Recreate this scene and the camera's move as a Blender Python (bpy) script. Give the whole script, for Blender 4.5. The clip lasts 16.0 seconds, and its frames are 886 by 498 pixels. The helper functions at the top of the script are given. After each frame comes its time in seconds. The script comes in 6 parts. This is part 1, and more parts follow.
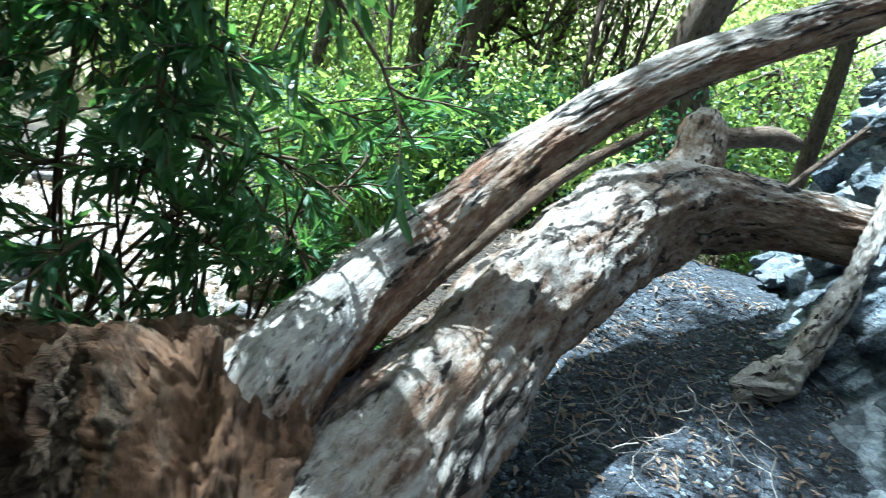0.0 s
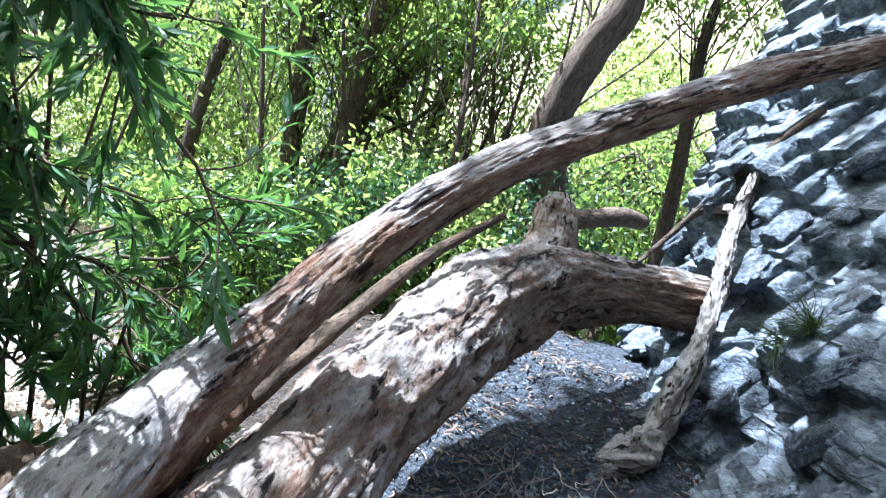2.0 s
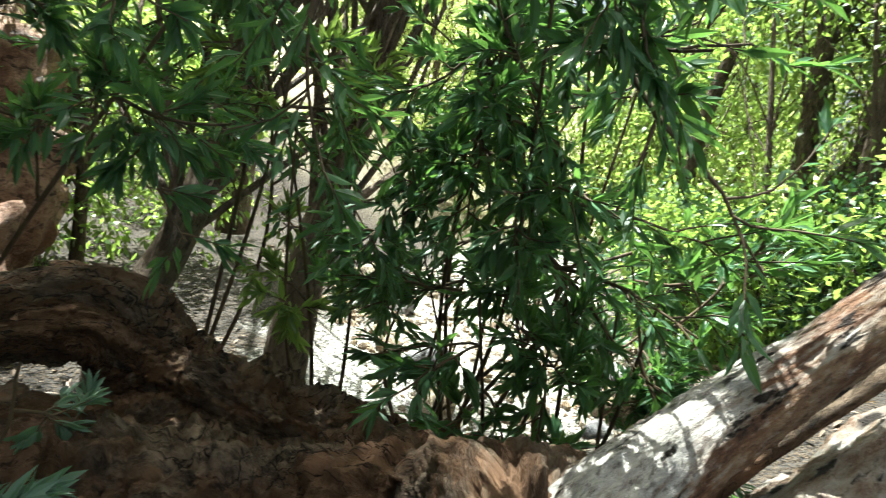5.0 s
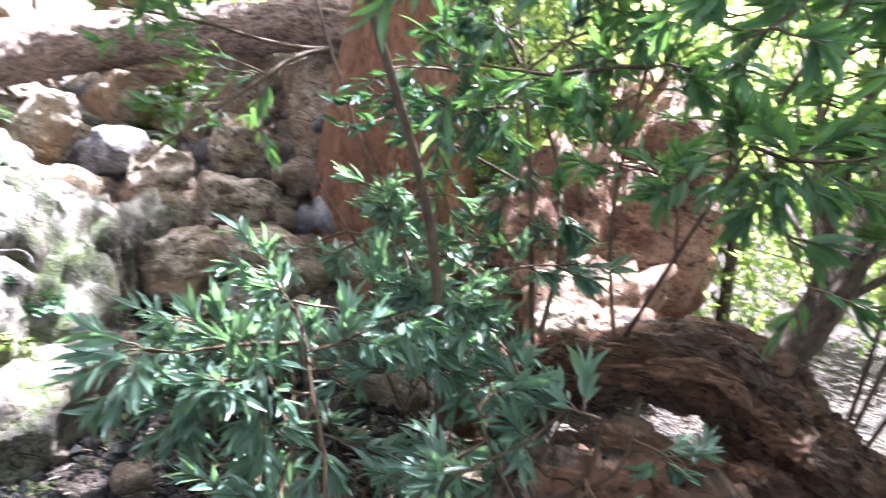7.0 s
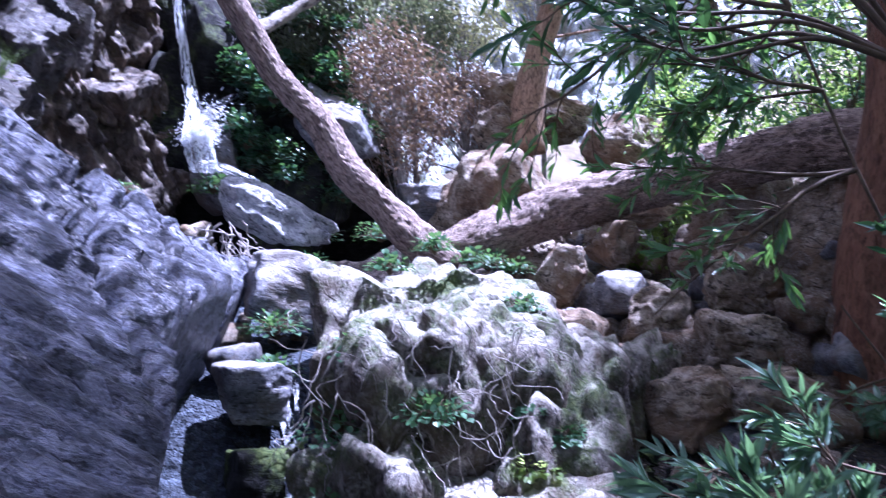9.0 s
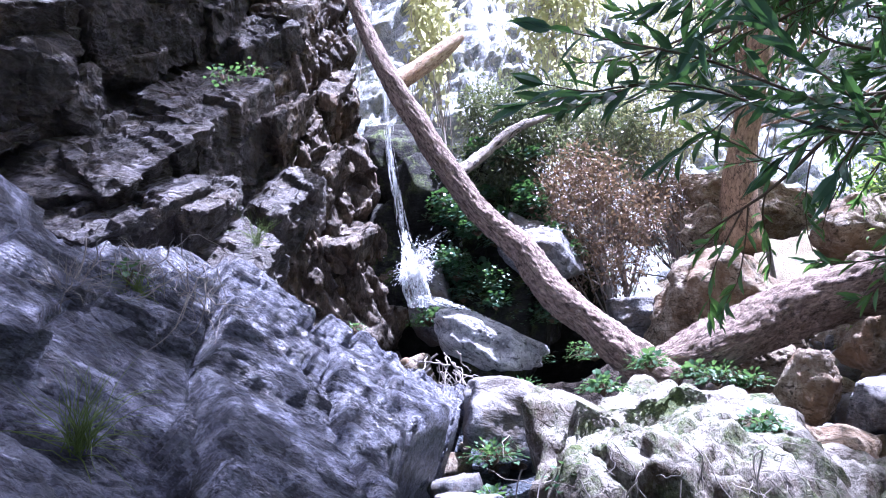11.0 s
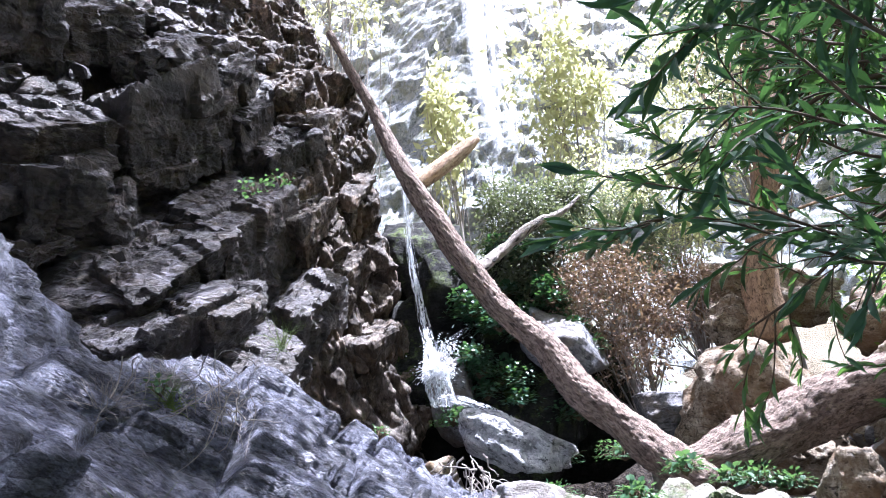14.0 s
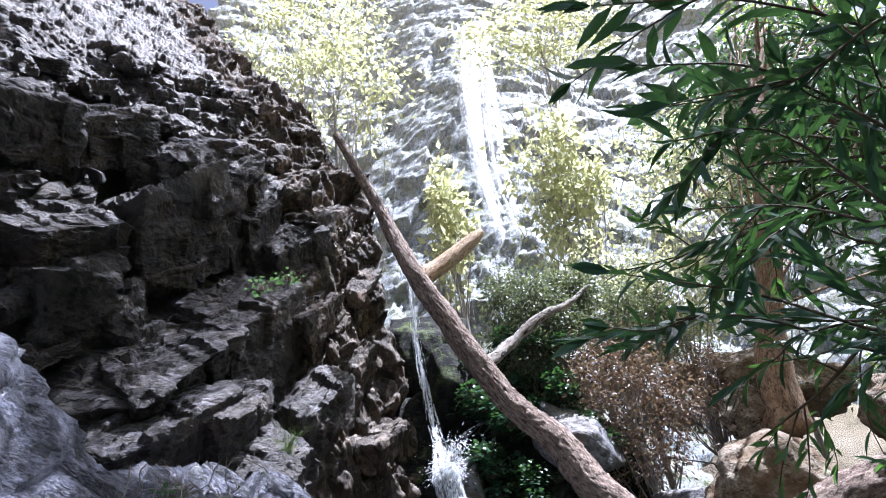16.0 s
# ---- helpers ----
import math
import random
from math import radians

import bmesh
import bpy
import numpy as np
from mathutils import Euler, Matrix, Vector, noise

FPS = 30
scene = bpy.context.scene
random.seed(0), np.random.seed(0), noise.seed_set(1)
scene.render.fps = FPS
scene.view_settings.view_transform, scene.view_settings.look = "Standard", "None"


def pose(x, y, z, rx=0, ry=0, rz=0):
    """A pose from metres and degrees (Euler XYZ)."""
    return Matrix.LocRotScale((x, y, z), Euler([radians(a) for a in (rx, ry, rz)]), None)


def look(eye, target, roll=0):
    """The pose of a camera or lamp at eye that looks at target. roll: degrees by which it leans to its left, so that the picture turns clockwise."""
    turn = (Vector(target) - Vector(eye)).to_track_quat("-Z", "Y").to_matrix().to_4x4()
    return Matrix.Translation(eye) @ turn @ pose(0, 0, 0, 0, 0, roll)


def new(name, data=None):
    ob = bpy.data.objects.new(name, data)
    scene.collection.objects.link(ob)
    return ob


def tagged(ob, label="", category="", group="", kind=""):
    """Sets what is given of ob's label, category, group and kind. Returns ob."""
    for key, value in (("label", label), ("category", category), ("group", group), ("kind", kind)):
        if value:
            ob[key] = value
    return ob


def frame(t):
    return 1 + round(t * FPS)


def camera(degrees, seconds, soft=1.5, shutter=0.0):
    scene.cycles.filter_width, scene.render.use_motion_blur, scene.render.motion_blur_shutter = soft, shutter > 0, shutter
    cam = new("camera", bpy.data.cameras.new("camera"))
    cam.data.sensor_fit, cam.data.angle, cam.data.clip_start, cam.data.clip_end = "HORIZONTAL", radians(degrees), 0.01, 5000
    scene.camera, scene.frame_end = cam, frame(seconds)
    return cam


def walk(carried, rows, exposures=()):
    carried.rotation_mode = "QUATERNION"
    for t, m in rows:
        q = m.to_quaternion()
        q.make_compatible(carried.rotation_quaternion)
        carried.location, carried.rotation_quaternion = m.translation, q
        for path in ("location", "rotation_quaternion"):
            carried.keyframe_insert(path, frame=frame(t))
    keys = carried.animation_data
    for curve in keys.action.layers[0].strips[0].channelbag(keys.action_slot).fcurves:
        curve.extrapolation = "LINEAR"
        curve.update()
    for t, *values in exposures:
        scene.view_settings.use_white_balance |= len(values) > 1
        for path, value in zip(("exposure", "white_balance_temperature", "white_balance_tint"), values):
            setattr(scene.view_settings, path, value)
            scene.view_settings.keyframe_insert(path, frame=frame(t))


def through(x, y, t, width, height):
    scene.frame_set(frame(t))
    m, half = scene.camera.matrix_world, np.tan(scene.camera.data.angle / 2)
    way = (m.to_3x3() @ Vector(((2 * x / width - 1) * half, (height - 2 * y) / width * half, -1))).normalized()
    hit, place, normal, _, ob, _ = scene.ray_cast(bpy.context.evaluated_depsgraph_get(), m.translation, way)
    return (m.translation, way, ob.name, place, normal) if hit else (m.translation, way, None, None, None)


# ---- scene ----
cam = camera(69.65, 16.0, soft=1.0, shutter=0.3)
PATH = [
    (0.0, pose(0.094, 0.123, 1.562, 77.21, -14.48, -148.74)),
    (0.5, pose(0.027, 0.073, 1.583, 77.87, -13.90, -154.19)),
    (1.0, pose(-0.010, 0.048, 1.602, 78.58, -13.59, -157.40)),
    (1.5, pose(-0.030, 0.039, 1.623, 81.83, -13.26, -158.42)),
    (2.0, pose(-0.028, 0.042, 1.631, 86.79, -12.96, -158.52)),
    (2.5, pose(-0.017, 0.062, 1.627, 89.54, -13.22, -154.15)),
    (3.0, pose(0.018, 0.087, 1.609, 88.04, -14.29, -144.18)),
    (5.5, pose(0.040, 0.070, 1.635, 78.96, -7.97, -107.23)),
    (6.0, pose(0.060, 0.060, 1.605, 77.73, -7.50, -95.50)),
    (6.5, pose(0.085, 0.040, 1.585, 77.57, -6.22, -78.68)),
    (7.0, pose(0.102, -0.000, 1.551, 80.99, -4.00, -60.74)),
    (7.5, pose(0.101, -0.008, 1.567, 84.16, -2.49, -47.07)),
    (8.0, pose(0.079, -0.011, 1.577, 86.26, -1.42, -36.15)),
    (8.5, pose(-0.004, 0.045, 1.568, 88.32, -0.41, -27.63)),
    (9.0, pose(0.007, 0.099, 1.585, 91.73, 0.95, -20.17)),
    (9.5, pose(0.047, 0.077, 1.590, 95.67, 2.06, -10.57)),
    (10.0, pose(0.046, 0.066, 1.586, 98.63, 2.87, -3.92)),
    (12.5, pose(0.075, 0.006, 1.632, 108.37, 4.36, 0.47)),
    (13.0, pose(0.073, -0.018, 1.635, 109.65, 4.61, 0.70)),
    (13.5, pose(0.063, -0.014, 1.648, 110.77, 4.87, 1.03)),
    (14.0, pose(0.023, -0.014, 1.671, 111.39, 4.87, 1.20)),
    (14.5, pose(-0.023, -0.021, 1.683, 112.73, 5.10, 1.27)),
    (15.0, pose(-0.032, -0.011, 1.689, 115.19, 5.43, 1.40)),
    (15.5, pose(-0.028, -0.006, 1.696, 117.68, 5.65, 1.56)),
    (16.0, pose(-0.030, -0.022, 1.695, 119.72, 5.83, 1.82)),
]

EXPOSURES = [(0.0, 2.45, 4900, -4), (1.0, 2.55, 4800, 0), (2.0, 2.55, 5000, 12), (3.0, 2.1, 5450, 20), (5.5, 3.12, 5900, -4), (6.2, 3.95, 5900, 0), (7.0, 4.15, 5350, 24), (7.5, 3.6, 5100, 28),
             (8.0, 2.9, 4900, 44), (9.0, 2.3, 4550, 40), (10.0, 2.4, 4650, 38), (12.5, 2.5, 5150, 26), (14.5, 2.4, 5200, 22), (16.0, 1.82, 5200, 20)]
walk(cam, PATH, EXPOSURES)

# ---- world and sun ----
SUN_DIR = Vector((0.40, 0.05, 1.0)).normalized()
world = bpy.data.worlds.new("sky")
scene.world = world
world.use_nodes = True
wt = world.node_tree
sky = wt.nodes.new("ShaderNodeTexSky")
sky.sky_type = 'NISHITA'
sky.sun_disc = False
sky.sun_elevation = math.asin(SUN_DIR.z)
sky.sun_rotation = math.atan2(SUN_DIR.x, SUN_DIR.y)
sky.air_density, sky.dust_density = 1.0, 9.0
wt.links.new(sky.outputs[0], wt.nodes["Background"].inputs[0])
wt.nodes["Background"].inputs[1].default_value = 0.043
sun_data = bpy.data.lights.new("sun", 'SUN')
sun_data.energy, sun_data.angle, sun_data.color = 5.0, radians(0.55), (1.0, 0.94, 0.84)
sun = new("sun", sun_data)
sun.matrix_world = look(SUN_DIR * 60, (0, 0, 0))

# ---- numeric noise ----
def lattice(ix, iy, iz, seed):
    h = (ix * 374761393 + iy * 668265263 + iz * 2147483647 + seed * 974634533) & 0xFFFFFFFF
    h = ((h ^ (h >> 13)) * 1274126177) & 0xFFFFFFFF
    h = ((h ^ (h >> 16)) * 2246822519) & 0xFFFFFFFF
    return ((h ^ (h >> 15)) & 0xFFFFFF) / 8388607.5 - 1.0


def vnoise(p, seed=0):
    p = np.asarray(p, float)
    i = np.floor(p).astype(np.int64)
    f = p - i
    f = f * f * f * (f * (f * 6 - 15) + 10)
    x, y, z = i[:, 0], i[:, 1], i[:, 2]
    out = np.zeros(len(p))
    for dx in (0, 1):
        wx = f[:, 0] if dx else 1 - f[:, 0]
        for dy in (0, 1):
            wy = f[:, 1] if dy else 1 - f[:, 1]
            for dz in (0, 1):
                wz = f[:, 2] if dz else 1 - f[:, 2]
                out += wx * wy * wz * lattice(x + dx, y + dy, z + dz, seed)
    return out


def fbm(p, seed=0, octaves=4, gain=0.5):
    p = np.asarray(p, float)
    total, amp = np.zeros(len(p)), 1.0
    for o in range(octaves):
        total += amp * vnoise(p * 2 ** o + 17.3 * o, seed + o)
        amp *= gain
    return total


def cells(u, v, seed):
    """Nearest jittered cell of each point: offsets from its centre, three random numbers, and the distance to its border."""
    iu, iv = np.floor(u).astype(np.int64), np.floor(v).astype(np.int64)
    best, second = np.full(len(u), 1e9), np.full(len(u), 1e9)
    keep = [np.zeros(len(u)) for _ in range(5)]
    for a in (-1, 0, 1):
        for b in (-1, 0, 1):
            cu, cv = iu + a, iv + b
            z = np.zeros_like(cu)
            du = u - (cu + 0.5 + 0.45 * lattice(cu, cv, z, seed))
            dv = v - (cv + 0.5 + 0.45 * lattice(cu, cv, z, seed + 1))
            d = du * du + dv * dv
            near = d < best
            second = np.where(near, best, np.minimum(second, d))
            best = np.where(near, d, best)
            for k, val in enumerate((du, dv, lattice(cu, cv, z, seed + 2), lattice(cu, cv, z, seed + 3), lattice(cu, cv, z, seed + 4))):
                keep[k] = np.where(near, val, keep[k])
    return (*keep, np.sqrt(second) - np.sqrt(best))


# ---- mesh helpers ----
def mesh_from(name, verts, faces, smooth=True):
    verts, faces = np.asarray(verts, np.float32), np.asarray(faces, np.int32)
    me = bpy.data.meshes.new(name)
    n, k = faces.shape
    me.vertices.add(len(verts))
    me.vertices.foreach_set("co", verts.ravel())
    me.loops.add(n * k)
    me.loops.foreach_set("vertex_index", faces.ravel())
    me.polygons.add(n)
    me.polygons.foreach_set("loop_start", np.arange(0, n * k, k, dtype=np.int32))
    me.polygons.foreach_set("use_smooth", np.full(n, smooth, dtype=bool))
    me.update(calc_edges=True)
    me.validate()
    return me


def part(name, me, material, parent=None, label=""):
    ob = new(name, me)
    if material and not me.materials:
        me.materials.append(material)
    if parent:
        ob.parent = parent
    if label:
        ob["label"] = label
    return ob


def base(name, at=(0, 0, 0)):
    ob = new(name)
    ob.location = at
    ob.empty_display_size = 0.1
    return ob


def grid_faces(nu, nv, wrap=False):
    i, j = np.meshgrid(np.arange(nu if wrap else nu - 1), np.arange(nv - 1), indexing="ij")
    i2 = (i + 1) % nu
    return np.stack([i * nv + j, i2 * nv + j, i2 * nv + j + 1, i * nv + j + 1], -1).reshape(-1, 4)


def spline(points, n):
    """n points along a Catmull-Rom curve through the given ones (any number of columns)."""
    p = np.asarray(points, float)
    p = np.vstack([2 * p[0] - p[1], p, 2 * p[-1] - p[-2]])
    s = np.linspace(0, len(p) - 3, n)
    k = np.minimum(s.astype(int), len(p) - 4)
    t = (s - k)[:, None]
    a, b, c, d = p[k], p[k + 1], p[k + 2], p[k + 3]
    return 0.5 * (2 * b + (c - a) * t + (2 * a - 5 * b + 4 * c - d) * t ** 2 + (3 * b - a - 3 * c + d) * t ** 3)


def tube(points, radii, sides=20, rings=60, rough=0.06, ridges=0.03, seed=0, squash=1.0, freq=6.0, flake=0.02, chunk=0.0, pieces=1.0):
    """A limb along a curve: swelling, furrowed bark, closed ends. Returns verts and faces."""
    c = spline(np.column_stack([points, radii]), rings)
    pts, rad = c[:, :3], np.maximum(c[:, 3], 0.001)
    tan = np.gradient(pts, axis=0)
    tan /= np.linalg.norm(tan, axis=1)[:, None]
    ref = np.array([0.0, 0.0, 1.0]) if abs(tan[:, 2].mean()) < 0.8 else np.array([1.0, 0.0, 0.0])
    e1 = np.cross(tan, ref)
    e1 /= np.linalg.norm(e1, axis=1)[:, None]
    e2 = np.cross(e1, tan)
    length = np.concatenate([[0], np.cumsum(np.linalg.norm(np.diff(pts, axis=0), axis=1))])
    ang = np.linspace(0, 2 * np.pi, sides, endpoint=False)
    A, L = np.meshgrid(ang, length, indexing="ij")
    r0 = rad.mean()
    q = np.column_stack([np.cos(A).ravel() * 1.2, np.sin(A).ravel() * 1.2, (L / r0 * 0.35).ravel()])
    lump = fbm(q, seed, 3)
    q2 = np.column_stack([np.cos(A).ravel() * freq, np.sin(A).ravel() * freq, (L / r0 * 0.6).ravel()])
    furrow = 1 - np.abs(fbm(q2, seed + 9, 3))
    q3 = np.column_stack([np.cos(A).ravel() * 15, np.sin(A).ravel() * 15, (L / r0 * 2.2).ravel()])
    relief = 1 + rough * lump + ridges * (furrow - 0.6) + flake * fbm(q3, seed + 21, 3, 0.6)
    if chunk:
        ca, cl = (A * 2.2 * pieces).ravel() + 0.4 * lump, (L / r0 * 1.1 * pieces).ravel() + 0.4 * furrow
        _, _, k1, _, _, gap = cells(ca, cl, seed + 40)
        _, _, k2, _, _, gap2 = cells(ca * 2.7, cl * 2.7, seed + 45)
        relief = relief + chunk * (0.8 * k1 + 0.4 * k2 - 0.5 * np.exp(-(gap / 0.1) ** 2) - 0.35 * np.exp(-(gap2 / 0.12) ** 2))
    R = rad[None, :] * relief.reshape(A.shape)
    P = pts[None] + e1[None] * (np.cos(A) * R)[..., None] + e2[None] * (np.sin(A) * R * squash)[..., None]
    verts = P.reshape(-1, 3)
    along = np.column_stack([np.cos(A).ravel() * r0, np.sin(A).ravel() * r0, L.ravel() * 0.32])
    faces = grid_faces(sides, rings, wrap=True)
    n = len(verts)
    verts = np.vstack([verts, pts[0] - tan[0] * rad[0] * 0.25, pts[-1] + tan[-1] * rad[-1] * 0.25])
    i = np.arange(sides)
    i2 = (i + 1) % sides
    caps = np.vstack([np.stack([i2 * rings, i * rings, np.full(sides, n), np.full(sides, n)], 1),
                      np.stack([i * rings + rings - 1, i2 * rings + rings - 1, np.full(sides, n + 1), np.full(sides, n + 1)], 1)])
    return verts, faces, caps, np.vstack([along, along[:1], along[-1:]])


def tube_mesh(name, *args, **kw):
    v, f, caps, along = tube(*args, **kw)
    tri = np.vstack([f[:, [0, 1, 2]], f[:, [0, 2, 3]], caps[:, :3]])
    me = mesh_from(name, v, tri)
    grain_of(me, along)
    return me


def grain_of(me, along):
    """Where each point lies round and along its limb, for the grain of the bark."""
    a = me.attributes.new("grain", 'FLOAT_VECTOR', 'POINT')
    a.data.foreach_set("vector", np.asarray(along, np.float32).ravel())


def thin_tubes(name, curves, sides=5):
    """Many fine stems in one mesh; each entry: points, start radius, end radius."""
    vs, fs, at = [], [], 0
    for pts, ra, rb in curves:
        p = np.asarray(pts, float)
        n = len(p)
        tan = np.gradient(p, axis=0)
        tan /= np.linalg.norm(tan, axis=1)[:, None] + 1e-9
        ref = np.array([0.3, 0.2, 0.93]) if abs(tan[:, 2].mean()) < 0.8 else np.array([1.0, 0.1, 0.0])
        e1 = np.cross(tan, ref)
        e1 /= np.linalg.norm(e1, axis=1)[:, None] + 1e-9
        e2 = np.cross(e1, tan)
        r = np.linspace(ra, rb, n)
        ang = np.linspace(0, 2 * np.pi, sides, endpoint=False)
        P = p[None] + (np.cos(ang)[:, None, None] * e1[None] + np.sin(ang)[:, None, None] * e2[None]) * r[None, :, None]
        vs.append(P.reshape(-1, 3))
        fs.append(grid_faces(sides, n, wrap=True) + at)
        at += sides * n
    V = np.vstack(vs)
    me = mesh_from(name, V, np.vstack(fs))
    grain_of(me, V * np.array([1, 1, 0.4]))
    return me


_ico = {}


def icosphere(sub):
    if sub not in _ico:
        bm = bmesh.new()
        bmesh.ops.create_icosphere(bm, subdivisions=sub, radius=1.0)
        v = np.array([p.co[:] for p in bm.verts])
        f = np.array([[q.index for q in t.verts] for t in bm.faces])
        bm.free()
        _ico[sub] = (v / np.linalg.norm(v, axis=1)[:, None], f)
    return _ico[sub]


def rock_verts(seed, size=(1, 1, 1), planes=14, sharp=18.0, rough=0.05, strata=0.0, sub=4, pits=0.0, drape=1.0):
    """A fractured stone: the soft meeting of random planes, with broken relief on it. Half sizes in size."""
    rng = np.random.default_rng(seed)
    d, f = icosphere(sub)
    n = rng.normal(size=(planes, 3))
    n /= np.linalg.norm(n, axis=1)[:, None]
    n = np.vstack([n, np.eye(3) * 1.0, -np.eye(3)])
    off = np.concatenate([rng.uniform(0.72, 1.0, planes), rng.uniform(0.85, 1.0, 6)])
    inv = np.maximum(d @ n.T, 1e-3) / off
    r = 1.0 / (np.sum(inv ** sharp, axis=1) ** (1.0 / sharp))
    p = d * r[:, None]
    shift = rng.uniform(-50, 50, 3)
    r2 = fbm(p * np.array([1.7 / drape, 1.7 / drape, 1.7 * drape]) + shift, seed, 5, 0.55)
    p = p * (1 + rough * r2)[:, None]
    if strata:
        ax = rng.normal(size=3) * 0.25 + np.array([0.15, 0.1, 1.0])
        ax /= np.linalg.norm(ax)
        s = p @ ax * 7 + 0.5 * vnoise(p * 1.5 + shift, seed + 3)
        step = np.abs((s % 1.0) - 0.5) * 2
        p = p * (1 + strata * (step - 0.5) * (0.5 + 0.5 * vnoise(p * 2 + shift, seed + 5)))[:, None]
    if pits:
        q = vnoise(p * 7 + shift, seed + 8)
        p = p * (1 - pits * np.clip(q - 0.15, 0, 1))[:, None]
    return p * np.asarray(size), f


def rock_mesh(name, seed, **kw):
    v, f = rock_verts(seed, **kw)
    return mesh_from(name, v, f)


# ---- leaves ----
LEAF_NEAR = (np.array([[0, 0, 0], [-0.105, 0.32, 0.03], [0.105, 0.32, 0.03], [0, 0.35, -0.01], [-0.09, 0.66, 0.0], [0.09, 0.66, 0.0], [0, 0.68, -0.05], [0, 1.0, -0.12]]),
             np.array([[0, 3, 1], [0, 2, 3], [1, 3, 6], [1, 6, 4], [3, 2, 5], [3, 5, 6], [4, 6, 7], [6, 5, 7]]))
LEAF_FAR = (np.array([[0, 0, 0], [-0.2, 0.45, 0.05], [0.2, 0.45, 0.05], [0, 1.0, -0.05]]), np.array([[0, 2, 1], [1, 2, 3]]))
LEAF_ROUND = (np.array([[0, 0, 0], [-0.35, 0.2, 0.06], [0.35, 0.2, 0.06], [-0.42, 0.6, 0.04], [0.42, 0.6, 0.04], [0, 0.95, -0.1], [0, 0.45, -0.03]]),
              np.array([[0, 6, 1], [0, 2, 6], [1, 6, 3], [6, 2, 4], [3, 6, 5], [6, 4, 5]]))


def leaf_mesh(name, pos, direction, size, shape=LEAF_NEAR, seed=0, flat=0.5):
    """Leaves at pos that point along direction; their upper sides turn towards the sky by flat."""
    rng = np.random.default_rng(seed)
    n = len(pos)
    y = direction / (np.linalg.norm(direction, axis=1)[:, None] + 1e-9)
    up = rng.normal(size=(n, 3)) * (1 - flat) + np.array([0, 0, 1.0]) * flat
    x = np.cross(y, up)
    x /= np.linalg.norm(x, axis=1)[:, None] + 1e-9
    z = np.cross(x, y)
    t, f = shape
    s = np.broadcast_to(np.asarray(size, float), (n,))[:, None, None]
    wide = rng.uniform(0.8, 1.25, n)[:, None, None]
    V = pos[:, None] + s * (t[None, :, 0:1] * wide * x[:, None] + t[None, :, 1:2] * y[:, None] + t[None, :, 2:3] * z[:, None])
    F = (f[None] + (np.arange(n) * len(t))[:, None, None]).reshape(-1, 3)
    return mesh_from(name, V.reshape(-1, 3), F, smooth=False)


def unit(v):
    v = np.asarray(v, float)
    return v / (np.linalg.norm(v) + 1e-9)


def grow(start, heading, length, rng, bend=0.25, droop=0.0, n=8):
    """A wandering stem."""
    p, h, out = np.array(start, float), unit(heading), [np.array(start, float)]
    for _ in range(n - 1):
        h = unit(h + rng.normal(size=3) * bend / math.sqrt(n) + np.array([0, 0, -droop / n]))
        p = p + h * length / (n - 1)
        out.append(p.copy())
    return np.array(out)


def leafy_branch(start, heading, length, rng, twigs=9, leaves=14, leaf=0.085, droop=0.3, spread=0.9):
    """A branch with side twigs, each set with leaves. Returns stems, leaf places and leaf headings."""
    stems, lp, ld = [], [], []
    main = grow(start, heading, length, rng, 0.35, droop, 10)
    stems.append((main, 0.012 * length ** 0.8, 0.003))
    for k in range(twigs):
        s = rng.uniform(0.2, 1.0)
        i = min(int(s * 9), 8)
        at = main[i] + (main[i + 1] - main[i]) * rng.uniform()
        h = unit(unit(main[i + 1] - main[i]) * 0.9 + unit(rng.normal(size=3)) * spread)
        tw = grow(at, h, length * rng.uniform(0.22, 0.42), rng, 0.4, droop * 0.8, 7)
        stems.append((tw, 0.0035, 0.0015))
        m = int(leaves * rng.uniform(0.7, 1.3))
        j = rng.uniform(0.15, 1.0, m) ** 0.8 * 6
        a = np.minimum(j.astype(int), 5)
        seg = tw[a + 1] - tw[a]
        lp.append(tw[a] + seg * (j - a)[:, None])
        side = rng.normal(size=(m, 3))
        ld.append(seg / (np.linalg.norm(seg, axis=1)[:, None] + 1e-9) * 1.0 + side / np.linalg.norm(side, axis=1)[:, None] * 0.62 + np.array([0, 0, 0.05]))
    return stems, np.vstack(lp), np.vstack(ld)

